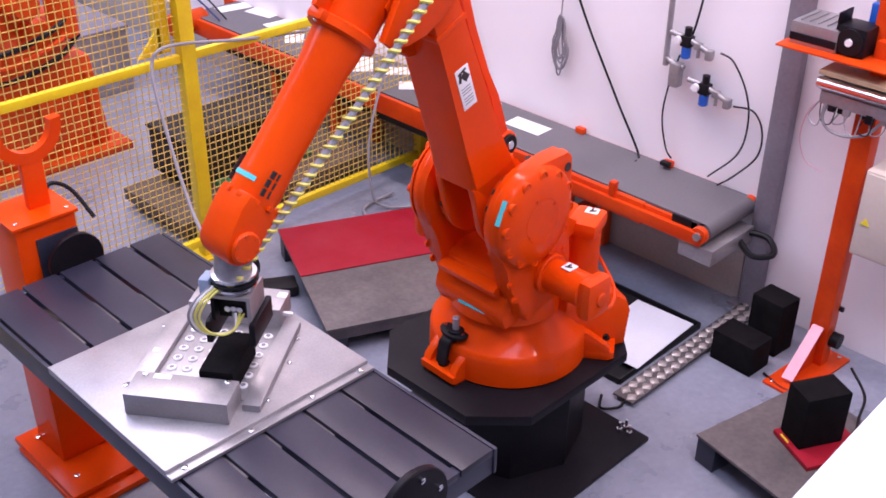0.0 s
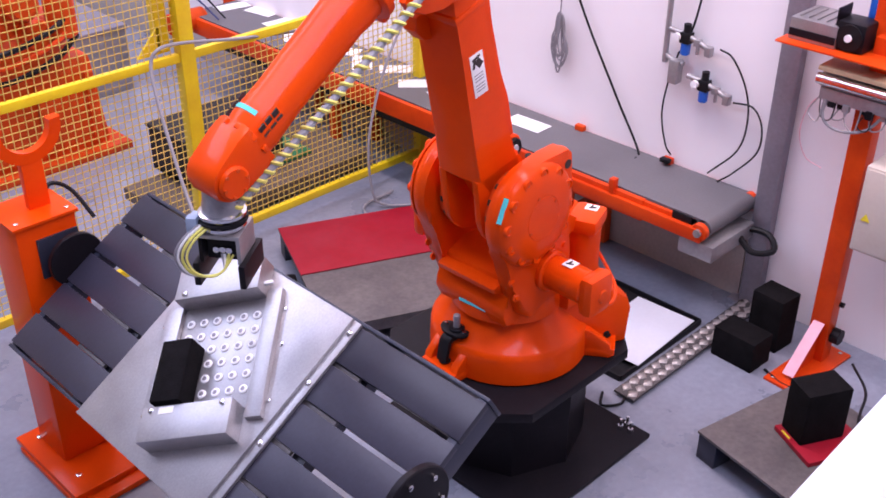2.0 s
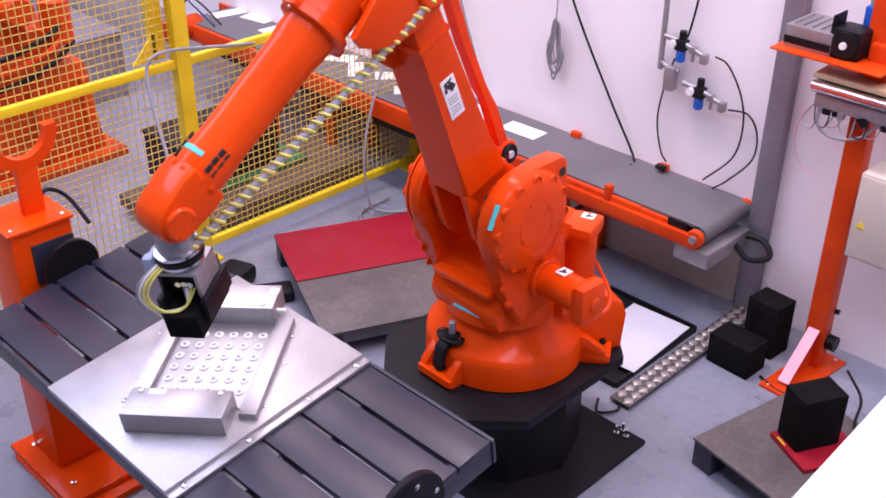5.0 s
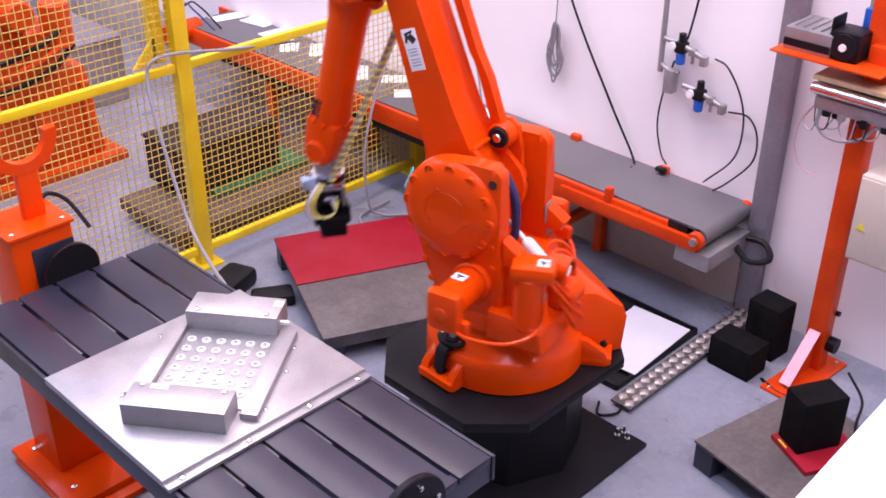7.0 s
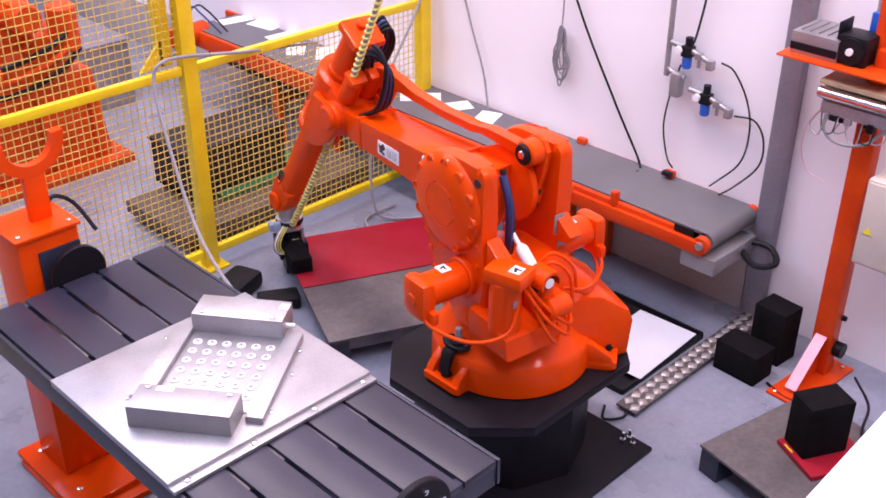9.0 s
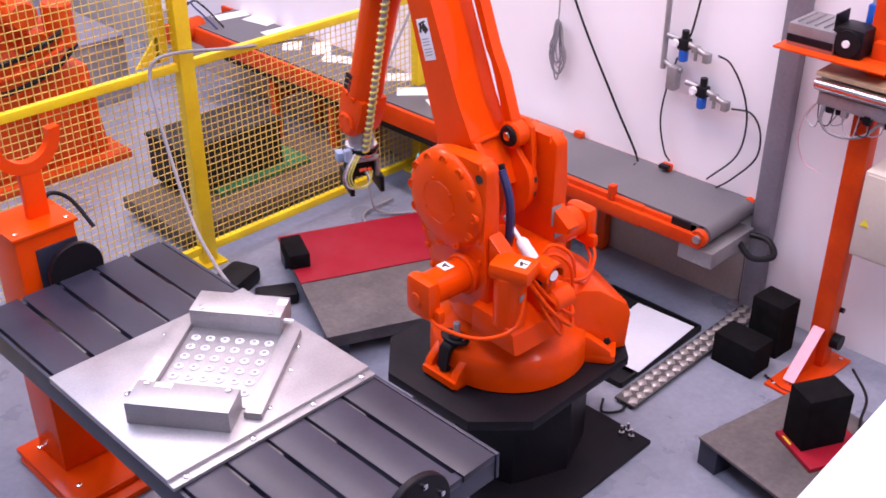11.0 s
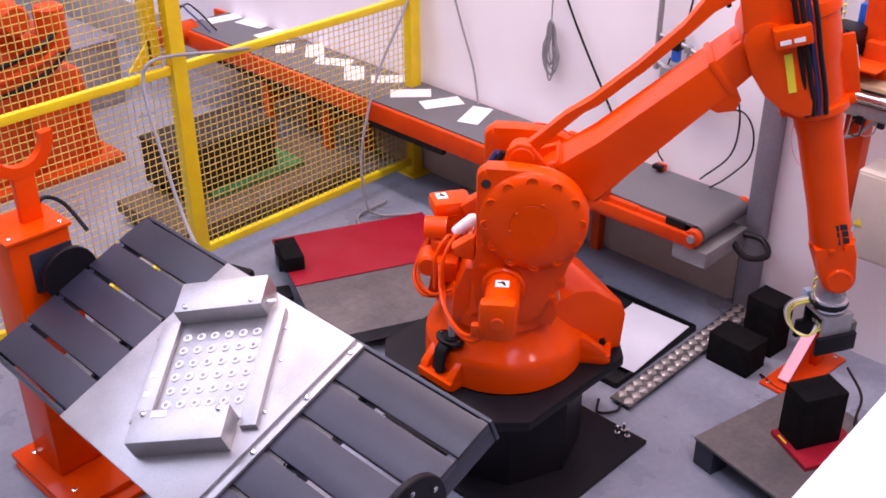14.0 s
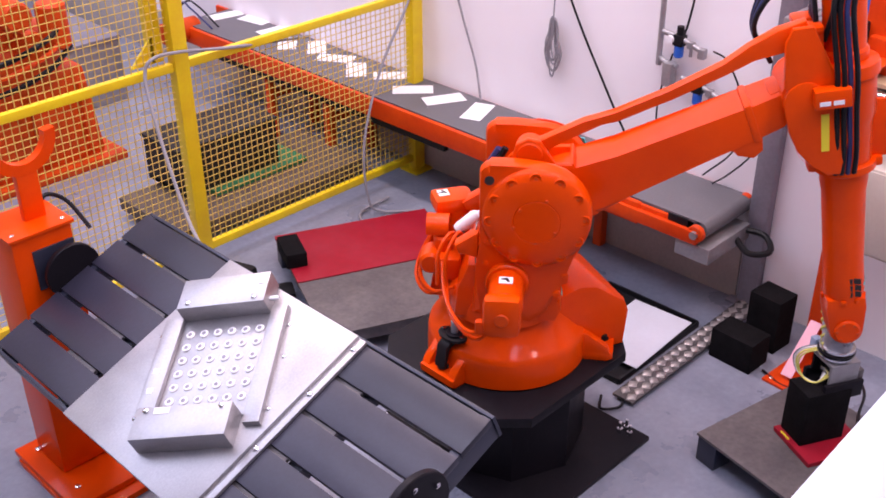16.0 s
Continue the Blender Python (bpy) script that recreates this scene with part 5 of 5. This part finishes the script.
def gripper():
    bm = nb()
    cyl(bm, 0.036, 0.068, "y", (0, 0, 0), 26, 0.004)
    turned(bm, [(0.045, -0.02), (0.05, -0.075), (0.052, -0.08), (0.052, -0.10)], seg=28)
    gr = part("gripper", bm, HAND, robot)
    for z, r in ((-0.106, 0.064), (-0.122, 0.067), (-0.137, 0.062)):
        bm = nb()
        turned(bm, [(r - 0.008, z - 0.006), (r, z - 0.004), (r, z + 0.004), (r - 0.008, z + 0.006)], seg=28)
        part("coupling_ring", bm, RUBBER if z == -0.122 else CHROME, gr)
    bm = nb()
    cyl(bm, 0.05, 0.02, "z", (0, 0, -0.147), 24)
    part("adapter", bm, GALV, gr)
    bm = nb()
    box(bm, 0.12, 0.115, 0.012, (0.01, 0, -0.160), bevel=0.003)
    part("top_plate", bm, GALV, gr)
    for k in (-1, 1):
        bm = nb()
        box(bm, 0.12, 0.012, 0.075, (0.01, 0.0515 * k, -0.20), bevel=0.003)
        part("side_plate", bm, BLACK if k > 0 else GALV, gr)
    bm = nb()
    box(bm, 0.10, 0.088, 0.07, (0.025, 0, -0.202), bevel=0.004)
    part("cylinder_block", bm, RUBBER, gr)
    bm = nb()
    box(bm, 0.05, 0.03, 0.04, (0.02, 0.085, -0.155), bevel=0.005)
    part("valve", bm, BLUEGREY, gr, "pale blue valve")
    bm = nb()
    box(bm, 0.03, 0.03, 0.05, (-0.04, 0.068, -0.13), bevel=0.006)
    part("valve", bm, BLUEGREY, gr, "pale blue valve")
    for k in (-1, 1):
        bm = nb()
        box(bm, 0.16, 0.018, 0.07, (0.01, 0.062 * k, -0.265), bevel=0.004)
        part("jaw", bm, BLACK, gr)
    bm = nb()
    box(bm, 0.06, 0.03, 0.07, (0.075, -0.03, -0.24), bevel=0.005)
    part("slide", bm, PALLETM, gr)
    bm = nb()
    for x, y in ((-0.03, -0.02), (-0.03, 0.015), (-0.028, -0.002)):
        cyl(bm, 0.009, 0.012, "x", (x, y, -0.205), 12)
    part("fitting", bm, CHROME, gr)
    for k, (mat, r, d) in enumerate(((HOSE_Y, 0.0040, 0.0), (PAPER, 0.0036, 0.012), (HOSE_Y, 0.0034, -0.012), (CABLE_GREY, 0.0034, 0.02))):
        bm = nb()
        tube(bm, [(-0.05, 0.03 + d, -0.125), (-0.085, 0.065 + d, -0.155), (-0.095, 0.085 + d, -0.20), (-0.09, 0.07 + d, -0.245), (-0.085, 0.03 + d, -0.258), (-0.065, -0.01, -0.25), (-0.035, -0.02 + d, -0.215)], r, 8, 6)
        part("signal_cable", bm, mat, gr)
    return gr


def tool_hose():
    h = thing("spiral_hose", pose(0, 0, 0), "yellow spiral-wrapped hose bundle running up from the gripper", "hose")
    n = 60
    bm = nb()
    tube(bm, [(0.0, -0.04 * math.sin(math.pi * i / n), 1.9 * i / n) for i in range(n + 1)], 0.0105, 8, 1)
    part("hose", bm, HOSE_W, h)
    bm = nb()
    turns, m = 62, 12
    pts = []
    for i in range(turns * m):
        a = 2 * math.pi * i / m
        s = i / (turns * m)
        pts.append((0.0115 * math.cos(a), -0.04 * math.sin(math.pi * s) + 0.0115 * math.sin(a), 1.9 * s))
    tube(bm, pts, 0.0056, 5, 1)
    part("spiral_wrap", bm, HOSE_Y, h)
    return h


FRAME, ARM, LEVER, ROD, FORE, GRIP, HOSE = turning_frame(), lower_arm(), crank(), push_rod(), forearm(), gripper(), tool_hose()


# ---- what moves ----
def glide(keys, t):
    """Monotone cubic between keys of (seconds, value)."""
    n = len(keys)
    if t <= keys[0][0]:
        return keys[0][1]
    if t >= keys[-1][0]:
        return keys[-1][1]
    i = max(k for k in range(n - 1) if keys[k][0] <= t)
    d = [(keys[k + 1][1] - keys[k][1]) / (keys[k + 1][0] - keys[k][0]) for k in range(n - 1)]

    def slope(k):
        if k == 0 or k == n - 1:
            return 0.0
        a, b = d[k - 1], d[k]
        return 0.0 if a * b <= 0 else 2 * a * b / (a + b)
    h = keys[i + 1][0] - keys[i][0]
    s = (t - keys[i][0]) / h
    return ((2 * s ** 3 - 3 * s ** 2 + 1) * keys[i][1] + (s ** 3 - 2 * s ** 2 + s) * h * slope(i)
            + (3 * s ** 2 - 2 * s ** 3) * keys[i + 1][1] + (s ** 3 - s ** 2) * h * slope(i + 1))


TILT = [(0, 0), (1.05, 0), (1.48, 31.5), (2.3, 31.5), (2.65, 21.5), (4.4, 21.5), (5.4, 0), (11.75, 0), (12.0, 13), (12.2, 21.8), (16, 21.8)]
Q1 = [(0, 179.8), (1, 180.0), (1.3, 179.3), (1.5, 180.2), (2.2, 180.6), (2.5, 178.7), (2.7, 178.4), (3, 178.0), (4.2, 177.8), (5.4, 178.5), (6.3, 179.0), (6.5, 177.7), (6.6, 166.0), (6.8, 135.2), (7, 103.2), (7.2, 89.5), (7.4, 86.0), (7.5, 84.5), (7.8, 82.0), (8.5, 81.7), (9.3, 81.7), (11.2, 86.9), (11.5, 87.0), (11.6, 96.0), (11.8, 125.2), (12, 152.9), (12.2, 178.0), (12.5, 180.1), (12.8, 180.1), (13, 210.0), (13.1, 225.4), (13.2, 241.1), (13.3, 256.1), (13.5, 287.2), (13.7, 303.0), (14, 308.0), (14.5, 309.0), (16, 308.8)]
Q2 = [(0, 21.1), (1, 21.0), (1.3, 17.8), (1.5, 15.4), (2.2, 15.0), (2.5, 25.3), (2.7, 32.6), (3, 35.1), (3.5, 37.5), (4.5, 37.3), (5, 24.0), (5.8, 16.0), (6.3, 16.8), (6.5, 16.7), (6.8, 18.9), (7, 20.4), (7.2, 20.8), (7.4, 39.0), (7.5, 52.0), (7.8, 77.0), (8, 80.0), (8.5, 91.0), (9.3, 91.0), (11.2, 19.5), (11.5, 20.6), (11.8, 18.2), (12, 17.3), (12.2, 16.4), (12.5, 16.0), (12.8, 16.0), (13, 23.4), (13.1, 28.1), (13.2, 31.9), (13.3, 35.5), (13.5, 45.8), (14, 47.8), (14.5, 60.8), (15, 63.1), (16, 63.4)]
Q3 = [(0, 49.1), (1, 48.5), (1.3, 42.9), (1.5, 37.5), (2.2, 36.0), (2.5, 36.2), (2.7, 35.6), (3, 39.4), (3.5, 43.4), (4.5, 43.8), (5, 38.0), (5.8, 62.0), (6.3, 78.5), (6.5, 80.5), (6.8, 77.7), (7, 76.3), (7.2, 72.2), (7.4, 66.7), (7.5, 63.7), (7.8, 54.2), (8, 52.8), (8.5, 54.4), (9.3, 54.7), (11.2, 75.1), (11.5, 76.6), (11.8, 74.8), (12, 77.2), (12.2, 80.3), (12.8, 80.2), (13, 78.6), (13.2, 79.4), (13.5, 77.7), (14, 75.2), (14.5, 79.3), (15, 80.1), (16, 80.4)]
LEAN = [(0, 0), (1.2, 0), (2.3, 0), (2.8, 21.5), (4.4, 21.5), (5.6, 0), (16, 0)]
TWIST = [(0, 36), (4.5, 36), (6.3, 20), (7.2, 65.5), (11.5, 65.5), (12.4, 60), (13.0, 60), (13.8, -28), (16, -28)]
HOSETOP = [(0, 1.887, 2.017, 1.907), (1, 1.887, 2.017, 1.907), (1.6, 1.867, 2.03, 1.905), (2.2, 1.867, 2.03, 1.905), (2.8, 1.751, 2.081, 1.941), (4.2, 1.751, 2.081, 1.941), (6.3, 2.413, 2.051, 1.799), (6.55, 2.413, 2.051, 1.799), (7, 2.47, 2.67, 1.69), (8, 2.576, 3.025, 1.438), (9.3, 2.576, 3.025, 1.438), (11.3, 2.45, 2.69, 1.69), (11.8, 2.42, 2.46, 1.74), (12.3, 2.541, 2.031, 1.785), (12.8, 2.541, 2.031, 1.785), (13.1, 2.5, 1.94, 1.84), (13.7, 3.96, 1.74, 1.57), (16, 3.95, 1.76, 1.54)]


def tilt_pose(t):
    return pose(AXX, 0, AXZ, 0, -glide(TILT, t), 0)


def robot_poses(t):
    """Poses in the robot's space of frame, arm, lever, rod, forearm and gripper."""
    q1, q2, q3 = (glide(q, t) for q in (Q1, Q2, Q3))
    turn = pose(0, 0, 0, 0, 0, q1)
    j2 = Vector((A1, 0, H2))
    up = Vector((math.sin(radians(q2)), 0, math.cos(radians(q2))))
    j3 = j2 + L1 * up
    lean = pose(0, 0, 0, 0, q2, 0)
    drop = pose(0, 0, 0, 0, q3, 0)
    arm = turn @ Matrix.Translation(j2) @ lean
    lever = turn @ Matrix.Translation(j2) @ drop
    back = drop @ Vector((-0.189, -0.068, 0))
    rod = turn @ Matrix.Translation(j2 + back) @ lean
    fore = turn @ Matrix.Translation(j3) @ drop
    w = fore @ Vector((L2, 0, A3))
    # the tool hangs straight down, or stands square to the tilted table
    grip = Matrix.Translation(w) @ pose(0, 0, 0, 0, -glide(LEAN, t), 0) @ pose(0, 0, 0, 0, 0, glide(TWIST, t))
    return turn, arm, lever, rod, fore, grip


def block_pose(t):
    th = 0.873 - AXZ + 0.023 + 0.009 + 0.0375
    if t < 4.25:
        u = glide([(0, 0.225), (1.15, 0.225), (1.5, 0.075), (16, 0.075)], t)
        local = Matrix.Translation((FM.translation.x, FM.translation.y, 0)) @ pose(0, 0, 0, 0, 0, -53.6) @ Matrix.Translation((u, 0.215, th))
        return tilt_pose(t) @ local
    if t < 8.75:
        return Matrix.Translation(RC) @ robot_poses(t)[5] @ pose(0, 0, -0.30, 0, 0, -90)
    return pose(2.690, 3.679, 0.136 + 0.0375, 0, 0, -24.5)


def motions():
    times = [k / 10 for k in range(161)]
    walk(table, [(t, tilt_pose(t)) for t in times])
    walk(plate, [(t, tilt_pose(t)) for t in times])
    rows = [(t, robot_poses(t)) for t in times]
    for i, ob in enumerate((FRAME, ARM, LEVER, ROD, FORE, GRIP)):
        walk(ob, [(t, r[i]) for t, r in rows])
    walk(carried, [(t, block_pose(t)) for t in times])
    hose = []
    for t, r in rows:
        a = Matrix.Translation(RC) @ r[5] @ Vector((-0.05, 0, -0.13))
        b = Vector([glide([(k[0], k[i]) for k in HOSETOP], t) for i in (1, 2, 3)])
        hose.append((t, Matrix.Translation(a) @ (b - a).to_track_quat("Z", "Y").to_matrix().to_4x4()))
    walk(HOSE, hose)


motions()
